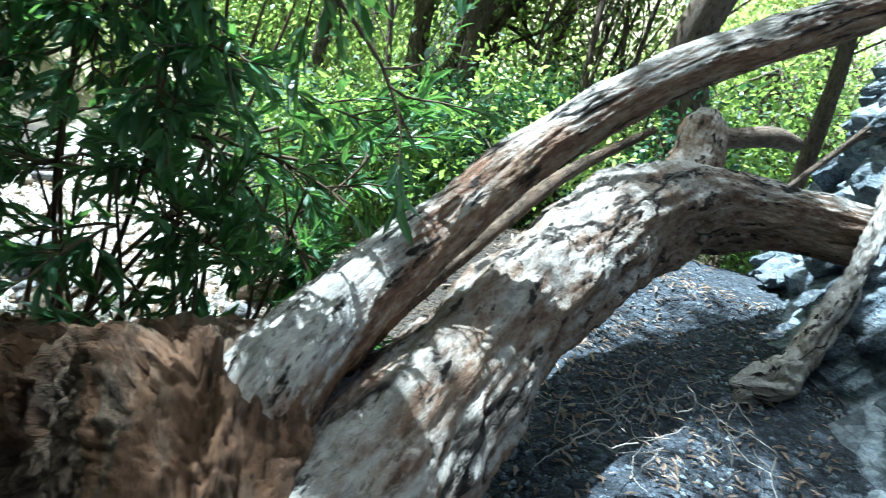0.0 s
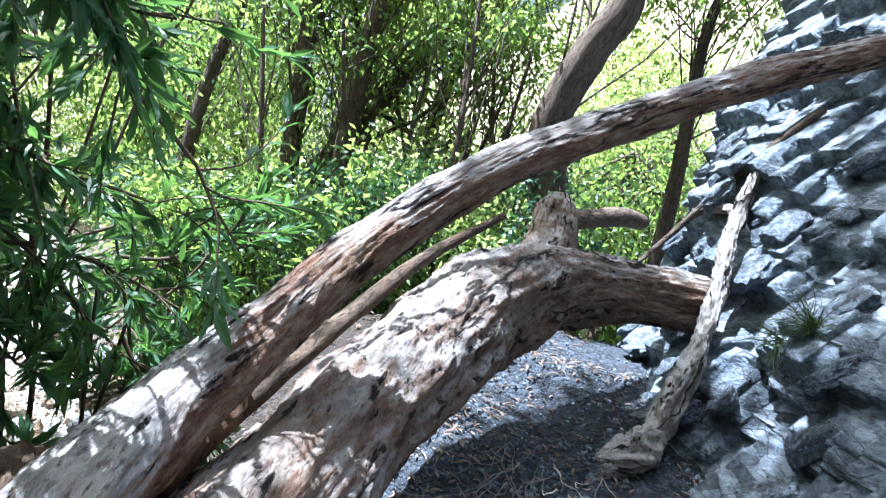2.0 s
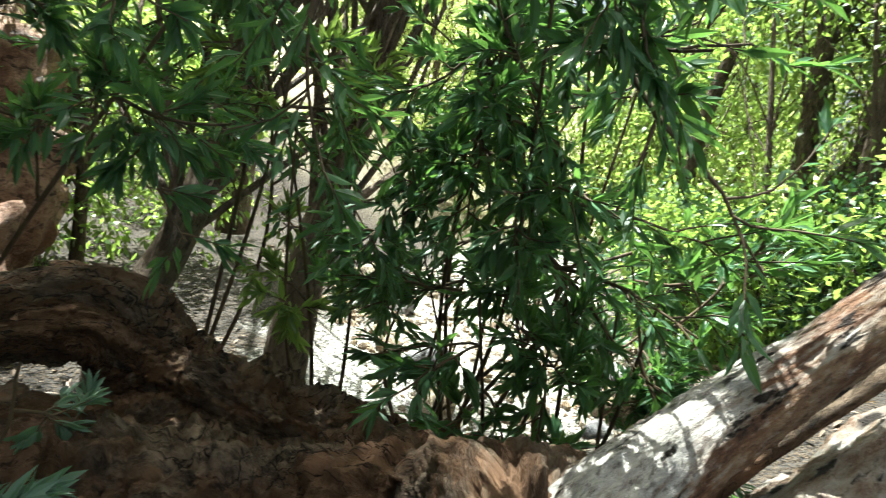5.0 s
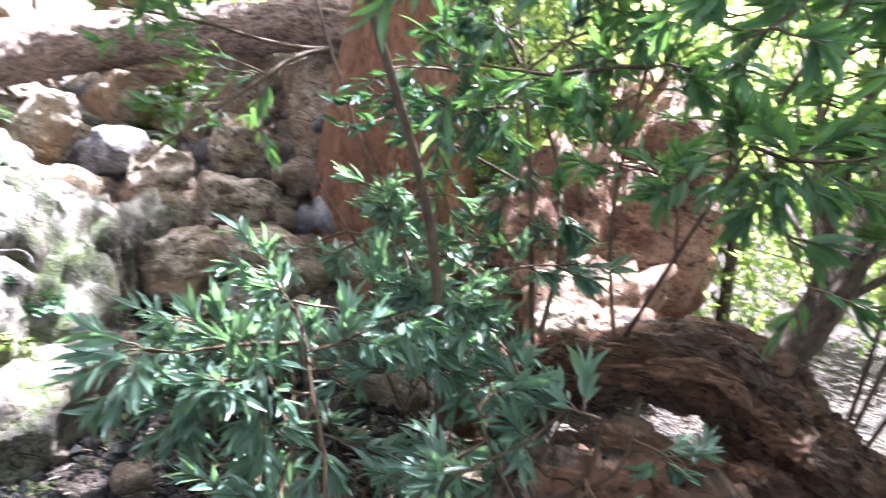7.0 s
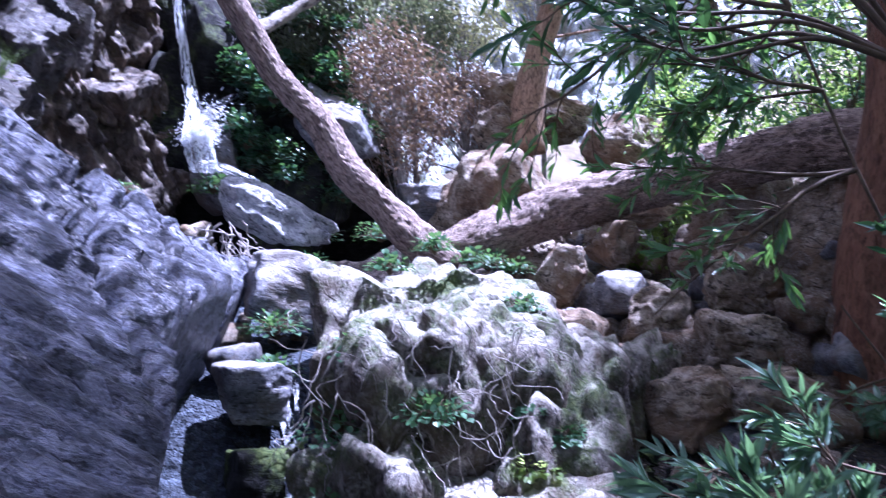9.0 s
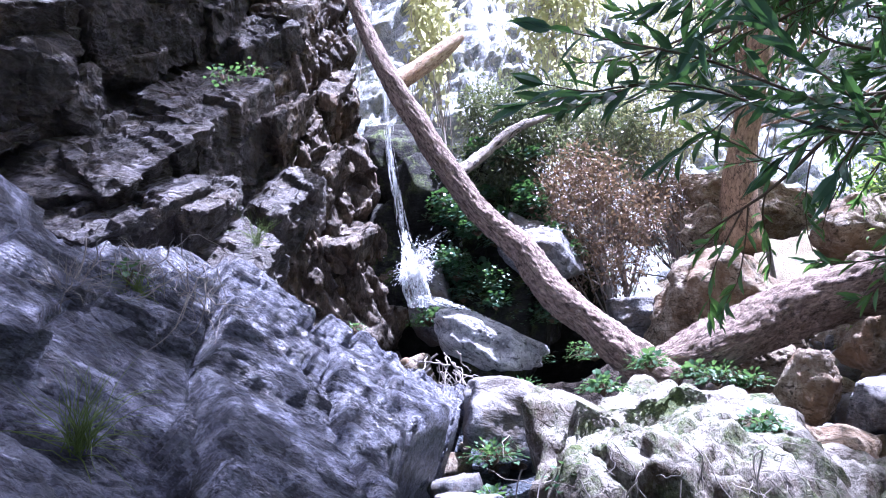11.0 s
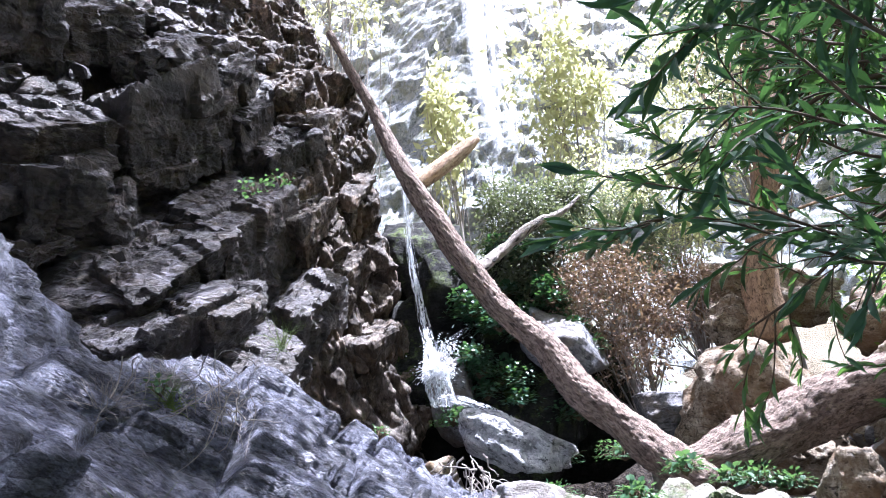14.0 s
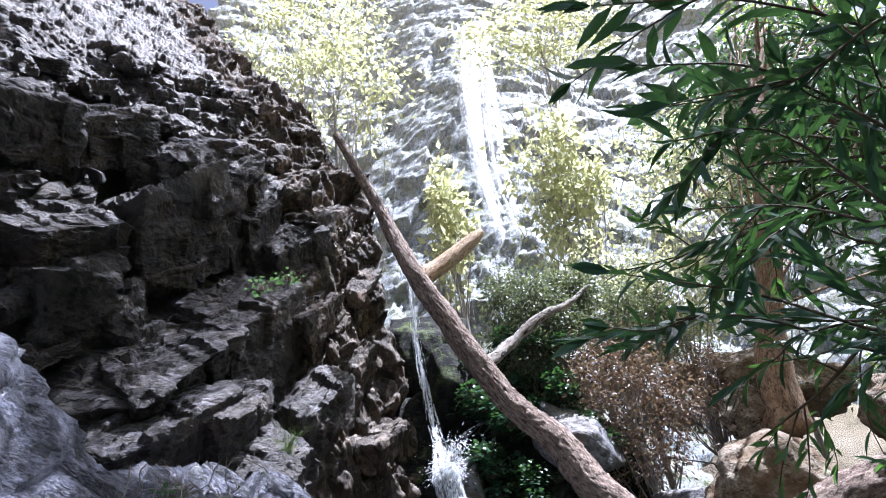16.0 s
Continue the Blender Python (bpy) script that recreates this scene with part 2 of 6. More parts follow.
# ---- materials ----
class Nodes:
    def __init__(self, name):
        self.m = bpy.data.materials.new(name)
        self.m.use_nodes = True
        self.t = self.m.node_tree
        self.bsdf = self.t.nodes["Principled BSDF"]
        self.out = self.t.nodes["Material Output"]

    def add(self, kind, **inputs):
        n = self.t.nodes.new(kind)
        for k, v in inputs.items():
            key = int(k[1:]) if k[0] == "i" and k[1:].isdigit() else k.replace("_", " ")
            self.put(n.inputs[key], v)
        return n

    def put(self, socket, v):
        if isinstance(v, bpy.types.NodeSocket):
            self.t.links.new(v, socket)
        elif isinstance(v, (tuple, list)) and len(v) == 3 and socket.type == 'RGBA':
            socket.default_value = (*v, 1)
        else:
            socket.default_value = v

    def coords(self, scale=(1, 1, 1), turn=(0, 0, 0), first=(0, 0, 0)):
        tc = self.t.nodes.new("ShaderNodeTexCoord")
        info = self.t.nodes.new("ShaderNodeObjectInfo")
        off = self.add("ShaderNodeMath", i0=info.outputs["Random"], i1=37.0)
        off.operation = 'MULTIPLY'
        sh = self.add("ShaderNodeVectorMath", i0=tc.outputs["Object"], i1=off.outputs[0])
        sh.operation = 'ADD'
        pre = self.t.nodes.new("ShaderNodeMapping")
        pre.inputs["Rotation"].default_value = first
        self.t.links.new(sh.outputs[0], pre.inputs["Vector"])
        mp = self.t.nodes.new("ShaderNodeMapping")
        mp.inputs["Scale"].default_value = scale
        mp.inputs["Rotation"].default_value = turn
        self.t.links.new(pre.outputs[0], mp.inputs["Vector"])
        return mp.outputs[0]

    def grain(self):
        at = self.t.nodes.new("ShaderNodeAttribute")
        at.attribute_name = "grain"
        info = self.t.nodes.new("ShaderNodeObjectInfo")
        off = self.add("ShaderNodeMath", i0=info.outputs["Random"], i1=37.0)
        off.operation = 'MULTIPLY'
        sh = self.add("ShaderNodeVectorMath", i0=at.outputs["Vector"], i1=off.outputs[0])
        sh.operation = 'ADD'
        return sh.outputs[0]

    def noise(self, vec, scale, detail=6.0, rough=0.6, warp=0.0):
        n = self.add("ShaderNodeTexNoise", Vector=vec, Scale=scale, Detail=detail, Roughness=rough, Distortion=warp)
        return n.outputs[0]

    def ramp(self, fac, *stops):
        r = self.add("ShaderNodeValToRGB", Fac=fac)
        e = r.color_ramp.elements
        while len(e) < len(stops):
            e.new(0.5)
        for el, (p, c) in zip(e, stops):
            el.position = p
            el.color = (*c, 1) if not isinstance(c, float) else (c, c, c, 1)
        return r.outputs[0]

    def mix(self, fac, a, b, kind='MIX'):
        n = self.t.nodes.new("ShaderNodeMix")
        n.data_type, n.blend_type = 'RGBA', kind
        self.put(n.inputs[0], fac)
        self.put(n.inputs[6], a)
        self.put(n.inputs[7], b)
        return n.outputs[2]

    def math(self, op, a, b=0.0):
        n = self.add("ShaderNodeMath", i0=a, i1=b)
        n.operation = op
        return n.outputs[0]

    def bump(self, height, strength=0.5, distance=0.02, normal=None):
        n = self.add("ShaderNodeBump", Height=height, Strength=strength, Distance=distance)
        if normal:
            self.put(n.inputs["Normal"], normal)
        return n.outputs[0]

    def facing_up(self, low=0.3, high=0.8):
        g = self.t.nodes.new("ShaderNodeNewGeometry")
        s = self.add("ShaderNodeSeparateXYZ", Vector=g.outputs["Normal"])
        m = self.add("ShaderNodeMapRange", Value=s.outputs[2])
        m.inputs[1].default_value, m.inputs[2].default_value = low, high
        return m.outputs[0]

    def finish(self, color, rough=0.8, normal=None, spec=0.4):
        self.put(self.bsdf.inputs["Base Color"], color)
        self.put(self.bsdf.inputs["Roughness"], rough)
        self.put(self.bsdf.inputs["Specular IOR Level"], spec)
        if normal:
            self.put(self.bsdf.inputs["Normal"], normal)
        return self.m


def rock_material(name, dark, mid, light, stain=None, layers=(2, 2, 9), turn=(0.5, 0.35, 0.2), rough=0.75, bump=0.8, moss=0.0, dust_and_light=None, cracks=2.4, streak=0.35, flecks=7.0, pock=0.9, plates=0.0, gloss=0.4, cloud=1.0, first=(0, 0, 0), lines=0.0):
    n = Nodes(name)
    p = n.coords()
    lay = n.coords(layers, turn, first)
    big = n.noise(p, 1.6, 5, 0.6)
    mid_n = n.noise(p, 6.0, 10, 0.68)
    fine = n.noise(p, 42.0, 6, 0.7)
    beds = n.noise(lay, 3.2, 8, 0.62)
    c = n.mix(cloud, mid, n.ramp(mid_n, (0.36, dark), (0.49, mid), (0.62, light)))
    c = n.mix(n.ramp(beds, (0.38, streak), (0.52, 0.0)), c, dark)
    c = n.mix(n.ramp(beds, (0.56, 0.0), (0.68, streak * 0.8)), c, light)
    c = n.mix(n.ramp(fine, (0.38, 0.7), (0.5, 0.0)), c, tuple(x * 0.6 for x in dark))
    c = n.mix(n.ramp(fine, (0.56, 0.0), (0.68, 0.45)), c, light)
    fleck = n.noise(lay, flecks, 4, 0.55)
    c = n.mix(n.ramp(fleck, (0.36, pock), (0.41, 0.0)), c, tuple(x * 0.35 for x in dark))
    c = n.mix(n.ramp(fleck, (0.60, 0.0), (0.64, pock * 0.6)), c, light)
    if lines:
        thin = n.noise(lay, 13.0, 7, 0.72)
        c = n.mix(n.ramp(thin, (0.40, lines), (0.49, 0.0)), c, tuple(x * 0.5 for x in dark))
        c = n.mix(n.ramp(thin, (0.55, 0.0), (0.66, lines * 0.6)), c, light)
    if stain:
        c = n.mix(n.ramp(n.noise(p, 2.1, 7, 0.7), (0.47, 0.0), (0.58, 0.8)), c, stain)
    # pale tops: dust, plus skylight (cliff) and sunlight (tufa) put into the colour
    if dust_and_light:
        c = n.mix(n.math('MULTIPLY', n.facing_up(0.35, 0.8), n.ramp(n.noise(p, 5.0, 6, 0.7), (0.40, 0.1), (0.56, 0.8))), c, dust_and_light)
    if moss:
        c = n.mix(n.math('MULTIPLY', n.ramp(n.noise(p, 3.3, 7, 0.75), (0.53 - moss * 0.08, 0.0), (0.60, 1.0)), n.facing_up(-0.5, 0.5)), c, n.ramp(fine, (0.4, (0.03, 0.05, 0.012)), (0.6, (0.09, 0.115, 0.03))))
    crack = n.add("ShaderNodeTexVoronoi", Scale=cracks)
    crack.feature = 'DISTANCE_TO_EDGE'
    warp = n.add("ShaderNodeTexNoise", Vector=p, Scale=5.0, Detail=5.0)
    wv = n.add("ShaderNodeVectorMath", i0=warp.outputs[1])
    wv.operation = 'SCALE'
    wv.inputs["Scale"].default_value = 0.12
    sv = n.add("ShaderNodeVectorMath", i0=lay, i1=wv.outputs[0])
    sv.operation = 'ADD'
    n.put(crack.inputs["Vector"], sv.outputs[0])
    gap = n.ramp(crack.outputs["Distance"], (0.0, 0.0), (0.03, 1.0))
    some = n.ramp(big, (0.52, 0.0), (0.6, 0.8))
    c = n.mix(n.math('MULTIPLY', n.math('SUBTRACT', 1.0, gap), some), c, tuple(x * 0.3 for x in dark))
    h = n.math('ADD', n.math('MULTIPLY', mid_n, cloud), n.math('MULTIPLY', beds, 0.45 * cloud))
    h = n.math('ADD', h, n.math('MULTIPLY', fine, 0.4))
    h = n.math('ADD', h, n.math('MULTIPLY', n.ramp(fleck, (0.36, 0.0), (0.44, 1.0)), 0.25))
    h = n.math('ADD', h, n.math('MULTIPLY', n.math('MULTIPLY', gap, some), 0.2))
    if lines:
        h = n.math('ADD', h, n.math('MULTIPLY', thin, lines * 0.9))
    if plates:
        for scale, share in ((2.6, 1.0), (7.0, 0.5), (17.0, 0.22)):
            cell = n.add("ShaderNodeTexVoronoi", Vector=sv.outputs[0] if scale > 3 else lay, Scale=scale)
            tone = n.add("ShaderNodeSeparateColor", Color=cell.outputs["Color"])
            h = n.math('ADD', h, n.math('MULTIPLY', tone.outputs[0], plates * share))
            # random plate tones; on the slab the light ones stand for sky glints
            c = n.mix(share * 0.8, c, n.math('ADD', n.math('MULTIPLY', tone.outputs[2], 1.5), 0.3), 'MULTIPLY')
            c = n.mix(n.ramp(tone.outputs[1], (0.0, 0.5 * share), (0.5, 0.0)), c, tuple(x * 0.5 for x in dark))
            c = n.mix(n.ramp(tone.outputs[1], (0.75, 0.0), (1.0, 0.5 * share)), c, light)
    r = n.ramp(mid_n, (0.35, rough + 0.12), (0.65, rough - 0.15))
    return n.finish(c, r, n.bump(h, bump, 0.05), gloss)


def bark_material(name, dark, mid, light, under=None, bump=0.9, rough=0.85, plates=4.5, bare=None, crack=0.8):
    """Weathered wood: plates of grey bark over bare wood, pits, long cracks and a browner underside."""
    n = Nodes(name)
    p = n.grain()
    big = n.noise(p, 2.0, 5, 0.6)
    patch = n.noise(p, plates, 10, 0.72)
    fine = n.noise(p, 48.0, 6, 0.75)
    pit = n.noise(p, 17.0, 6, 0.7)
    cell = n.add("ShaderNodeTexVoronoi", Scale=7.0)
    cell.feature = 'DISTANCE_TO_EDGE'
    warp = n.add("ShaderNodeTexNoise", Vector=p, Scale=6.0, Detail=6.0)
    mixv = n.add("ShaderNodeVectorMath", i0=p, i1=warp.outputs[1])
    mixv.operation = 'ADD'
    n.put(cell.inputs["Vector"], mixv.outputs[0])
    gap = n.ramp(cell.outputs["Distance"], (0.0, 0.0), (0.035, 1.0))
    some = n.ramp(big, (0.5, 0.0), (0.56, crack))
    c = n.ramp(patch, (0.40, mid), (0.5, light), (0.62, mid))
    c = n.mix(n.ramp(fine, (0.4, 0.75), (0.52, 0.0)), c, dark)
    if bare:
        c = n.mix(n.ramp(n.noise(p, plates * 0.6, 8, 0.7), (0.49, 0.0), (0.55, 0.9)), c, bare)
    c = n.mix(n.ramp(pit, (0.33, 0.95), (0.41, 0.0)), c, tuple(x * 0.5 for x in dark))
    if under:
        low = n.math('MULTIPLY', n.math('SUBTRACT', 1.0, n.facing_up(-0.15, 0.6)), n.ramp(patch, (0.40, 0.35), (0.52, 1.0)))
        c = n.mix(low, c, n.ramp(pit, (0.36, tuple(x * 0.35 for x in under)), (0.6, under)))
    c = n.mix(n.math('MULTIPLY', n.math('SUBTRACT', 1.0, gap), some), c, tuple(x * 0.2 for x in dark))
    plate = n.ramp(patch, (0.44, 0.0), (0.5, 1.0))
    h = n.math('ADD', n.math('MULTIPLY', plate, 0.35), n.math('MULTIPLY', patch, 0.9))
    h = n.math('ADD', h, n.math('MULTIPLY', fine, 0.35))
    h = n.math('ADD', h, n.math('MULTIPLY', pit, 0.6))
    h = n.math('ADD', h, n.math('MULTIPLY', n.math('MULTIPLY', gap, some), 0.4))
    return n.finish(c, rough, n.bump(h, bump, 0.03), 0.25)


def log_material(name, pale, grey, brown, rust, dark, line=0.0, cracks=5.0):
    """A trunk without most of its bark: bleached grey on top, bare brown wood below with a ragged border, long splits and worm holes."""
    n = Nodes(name)
    p = n.grain()
    patch = n.noise(p, 9.0, 9, 0.7)
    broad = n.noise(p, 1.8, 5, 0.6)
    fine = n.noise(p, 60.0, 5, 0.7)
    pit = n.noise(p, 24.0, 4, 0.6)
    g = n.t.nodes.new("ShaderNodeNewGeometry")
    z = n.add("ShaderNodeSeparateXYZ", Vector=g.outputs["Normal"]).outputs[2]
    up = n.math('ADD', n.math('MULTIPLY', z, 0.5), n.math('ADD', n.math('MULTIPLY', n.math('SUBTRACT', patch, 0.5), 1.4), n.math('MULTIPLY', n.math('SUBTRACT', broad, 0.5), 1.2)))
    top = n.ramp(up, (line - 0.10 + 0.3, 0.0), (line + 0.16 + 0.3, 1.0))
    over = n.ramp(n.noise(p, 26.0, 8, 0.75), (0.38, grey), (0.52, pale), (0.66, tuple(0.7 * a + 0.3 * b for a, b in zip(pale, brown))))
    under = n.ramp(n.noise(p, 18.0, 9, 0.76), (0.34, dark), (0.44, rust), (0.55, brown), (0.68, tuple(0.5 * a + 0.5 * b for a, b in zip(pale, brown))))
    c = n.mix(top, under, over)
    c = n.mix(n.ramp(fine, (0.36, 0.7), (0.47, 0.0)), c, dark)
    c = n.mix(n.ramp(fine, (0.57, 0.0), (0.68, 0.5)), c, pale)
    hole = n.ramp(pit, (0.36, 0.0), (0.41, 1.0))
    c = n.mix(n.math('SUBTRACT', 1.0, hole), c, tuple(x * 0.3 for x in dark))
    at = n.add("ShaderNodeVectorMath", i0=p, i1=(1.0, 1.0, 0.22))
    at.operation = 'MULTIPLY'
    warp = n.add("ShaderNodeTexNoise", Vector=p, Scale=9.0, Detail=4.0)
    bend = n.add("ShaderNodeVectorMath", i0=warp.outputs[1])
    bend.operation = 'SCALE'
    bend.inputs["Scale"].default_value = 0.16
    both = n.add("ShaderNodeVectorMath", i0=at.outputs[0], i1=bend.outputs[0])
    both.operation = 'ADD'
    v = n.add("ShaderNodeTexVoronoi", Vector=both.outputs[0], Scale=cracks)
    v.feature = 'DISTANCE_TO_EDGE'
    gap = n.ramp(v.outputs["Distance"], (0.008, 0.0), (0.04, 1.0))
    some = n.ramp(n.noise(p, 3.1, 4, 0.6), (0.48, 0.0), (0.53, 1.0))
    split = n.math('MULTIPLY', n.math('SUBTRACT', 1.0, gap), some)
    c = n.mix(split, c, tuple(x * 0.2 for x in dark))
    h = n.math('ADD', n.math('MULTIPLY', top, 0.22), n.math('MULTIPLY', patch, 0.45))
    h = n.math('ADD', h, n.math('MULTIPLY', fine, 0.8))
    h = n.math('ADD', h, n.math('MULTIPLY', hole, 0.6))
    h = n.math('SUBTRACT', h, n.math('MULTIPLY', split, 0.7))
    return n.finish(c, 0.8, n.bump(h, 0.9, 0.03), 0.25)


def leaf_material(name, dark, light, glow, rough=0.38, through=0.45):
    n = Nodes(name)
    g = n.t.nodes.new("ShaderNodeNewGeometry")
    r = g.outputs["Random Per Island"]
    p = n.coords()
    tone = n.math('ADD', n.math('MULTIPLY', r, 0.7), n.math('MULTIPLY', n.noise(p, 2.0, 3), 0.4))
    c = n.ramp(tone, (0.15, dark), (0.75, light), (1.0, tuple(min(1, x * 1.5) for x in light)))
    n.finish(c, rough, None, 0.35)
    tr = n.add("ShaderNodeBsdfTranslucent", Color=n.mix(r, glow, tuple(x * 0.65 for x in glow)))
    mx = n.add("ShaderNodeMixShader", Fac=through, i1=n.bsdf.outputs[0], i2=tr.outputs[0])
    n.t.links.new(mx.outputs[0], n.out.inputs[0])
    return n.m


def soil_material(name, grey, brown, pebble):
    """Shale gravel on the bank, brown leafy earth under the trees, pale shingle along the creek, dry grass on the far hills."""
    n = Nodes(name)
    p = n.coords()
    tc = n.t.nodes.new("ShaderNodeTexCoord")
    xyz = n.add("ShaderNodeSeparateXYZ", Vector=tc.outputs["Object"])
    a = n.noise(p, 3.0, 9, 0.7)
    fine = n.noise(p, 40.0, 6, 0.7)
    v = n.add("ShaderNodeTexVoronoi", Vector=p, Scale=30.0, Randomness=1.0)
    v2 = n.add("ShaderNodeTexVoronoi", Vector=p, Scale=80.0)
    tint = n.add("ShaderNodeSeparateColor", Color=v.outputs["Color"])
    g = n.mix(n.ramp(tint.outputs[0], (0.35, 0.0), (0.9, 0.9)), grey, tuple(x * 2.6 for x in grey))
    b = n.mix(n.ramp(a, (0.4, 0.0), (0.58, 1.0)), brown, tuple(x * 1.9 for x in brown))
    b = n.mix(n.ramp(fine, (0.42, 0.7), (0.56, 0.0)), b, tuple(x * 0.4 for x in brown))
    edge = n.math('ADD', xyz.outputs[0], n.math('MULTIPLY', a, 0.8))
    c = n.mix(n.ramp(n.math('DIVIDE', edge, 4.0), (0.34, 0.0), (0.42, 1.0)), g, b)
    across = n.math('ADD', n.math('MULTIPLY', xyz.outputs[0], 0.60), n.math('MULTIPLY', xyz.outputs[1], 0.80))
    off = n.math('ABSOLUTE', n.math('ADD', n.math('SUBTRACT', across, 0.55), n.math('MULTIPLY', n.math('SUBTRACT', a, 0.5), 2.0)))
    bed = n.math('MULTIPLY', n.ramp(n.math('DIVIDE', off, 3.0), (0.25, 1.0), (0.42, 0.0)), n.ramp(n.math('DIVIDE', xyz.outputs[0], 10.0), (0.25, 0.0), (0.3, 1.0)))
    c = n.mix(bed, c, n.mix(tint.outputs[1], pebble, tuple(x * 1.5 for x in pebble)))
    c = n.mix(n.ramp(v2.outputs["Distance"], (0.3, 0.0), (0.7, 0.6)), c, tuple(x * 0.5 for x in grey))
    flat = n.add("ShaderNodeVectorMath", i0=tc.outputs["Object"], i1=(1.0, 1.0, 0.0))
    flat.operation = 'MULTIPLY'
    away = n.add("ShaderNodeVectorMath", i0=flat.outputs[0])
    away.operation = 'LENGTH'
    straw = n.ramp(n.noise(p, 0.9, 8, 0.7), (0.36, (0.20, 0.17, 0.10)), (0.5, (0.42, 0.36, 0.24)), (0.64, (0.52, 0.46, 0.34)))
    c = n.mix(n.ramp(n.math('DIVIDE', away.outputs["Value"], 40.0), (0.28, 0.0), (0.45, 1.0)), c, straw)
    h = n.math('SUBTRACT', n.math('MULTIPLY', a, 0.8), v.outputs["Distance"])
    h = n.math('SUBTRACT', h, n.math('MULTIPLY', v2.outputs["Distance"], 0.4))
    return n.finish(c, 0.9, n.bump(h, 0.9, 0.04), 0.3)


def plain_material(name, a, b, rough=0.8, scale=12.0, bump=0.3):
    n = Nodes(name)
    p = n.coords()
    x = n.noise(p, scale, 6, 0.65)
    return n.finish(n.ramp(x, (0.35, a), (0.65, b)), rough, n.bump(x, bump, 0.01), 0.3)


def water_material(name, scale, low, high, most, tint=(0.9, 0.95, 1.0)):
    """Falling water: white threads with clear gaps between them."""
    n = Nodes(name)
    x = n.noise(n.coords((7, 7, 0.3)), scale, 6, 0.65)
    n.finish(tint, 0.3, n.bump(x, 0.4, 0.03), 0.5)
    clear = n.add("ShaderNodeBsdfTransparent")
    mx = n.add("ShaderNodeMixShader", Fac=n.ramp(x, (low, 0.0), (high, most)), i1=clear.outputs[0], i2=n.bsdf.outputs[0])
    n.t.links.new(mx.outputs[0], n.out.inputs[0])
    return n.m


ROCK_GREY = rock_material("shale", (0.06, 0.062, 0.07), (0.15, 0.153, 0.17), (0.27, 0.27, 0.285), stain=(0.12, 0.10, 0.08), dust_and_light=(0.34, 0.33, 0.33))
ROCK_BLUE = rock_material("blue_shale", (0.06, 0.08, 0.105), (0.14, 0.18, 0.225), (0.28, 0.33, 0.38), layers=(3, 2.2, 6), turn=(0, 0, 0), dust_and_light=(0.28, 0.31, 0.335), streak=0.1, bump=0.8, flecks=6.0, pock=0.5, plates=0.35, cloud=0.3, lines=0.45)
SLAB_GRAIN = tuple(Matrix((unit((0.72, 0.51, -0.485)), unit((-0.58, 0.81, 0.0)), unit((0.39, 0.28, 0.87)))).to_euler())
ROCK_SLAB = rock_material("slab_shale", (0.036, 0.040, 0.058), (0.135, 0.142, 0.195), (0.29, 0.30, 0.36), layers=(2.2, 6.5, 7), turn=(0, 0, 0), first=SLAB_GRAIN, rough=0.42, streak=0.16, bump=0.9, cracks=0.6, flecks=6.0, pock=0.9, plates=0.24, gloss=0.45, cloud=0.12, lines=0.9)
# bluish tops put the skylight on the ledges into the colour
ROCK_CLIFF = rock_material("cliff_rock", (0.010, 0.008, 0.007), (0.031, 0.025, 0.020), (0.085, 0.072, 0.06), stain=(0.05, 0.034, 0.02), dust_and_light=(0.20, 0.195, 0.225), turn=(0.2, -0.5, 0.1), layers=(1.4, 1.4, 3.6), plates=0.6, bump=1.0, lines=0.5, gloss=0.6, cloud=0.4, streak=0.15, rough=0.55)
ROCK_CHUTE = rock_material("ribbed_brown_rock", (0.028, 0.021, 0.015), (0.085, 0.066, 0.049), (0.20, 0.165, 0.13), stain=(0.10, 0.065, 0.038), dust_and_light=(0.30, 0.275, 0.25), turn=(0.2, -0.5, 0.1), layers=(3.0, 3.0, 1.6), plates=0.5, bump=1.0, lines=0.5, gloss=0.3, cloud=0.4, streak=0.3, rough=0.7)
ROCK_TAN = rock_material("limestone", (0.11, 0.08, 0.05), (0.25, 0.20, 0.14), (0.44, 0.39, 0.31), stain=(0.16, 0.10, 0.05), layers=(2, 2, 4), bump=0.9)
ROCK_RED = rock_material("red_earth_rock", (0.085, 0.045, 0.028), (0.22, 0.12, 0.075), (0.36, 0.24, 0.16), stain=(0.13, 0.06, 0.035), layers=(2, 2, 4), bump=0.9)
# whitish tops put the sun on the mound into the colour
ROCK_MOSSY = rock_material("tufa", (0.035, 0.027, 0.02), (0.105, 0.085, 0.068), (0.33, 0.30, 0.26), stain=(0.08, 0.058, 0.034), moss=0.8, layers=(4, 4, 2.2), turn=(0, 0, 0), bump=1.0, streak=0.6, dust_and_light=(0.46, 0.44, 0.39))
# wet rock, near black so that the alcove's shade is in its colour
ROCK_WET_SHADE = rock_material("wet_shaded_rock", (0.004, 0.005, 0.005), (0.010, 0.010, 0.009), (0.022, 0.022, 0.02), rough=0.8, moss=0.3, gloss=0.2)
ROCK_FALL = rock_material("fall_wall", (0.16, 0.185, 0.215), (0.34, 0.375, 0.415), (0.54, 0.575, 0.615), stain=(0.26, 0.27, 0.2), layers=(4, 4, 0.8), turn=(0, 0, 0), moss=0.25)
ROCK_PALE = rock_material("pale_wet_rock", (0.16, 0.165, 0.18), (0.36, 0.37, 0.395), (0.6, 0.61, 0.63), layers=(2, 2, 4), rough=0.4, gloss=0.5)
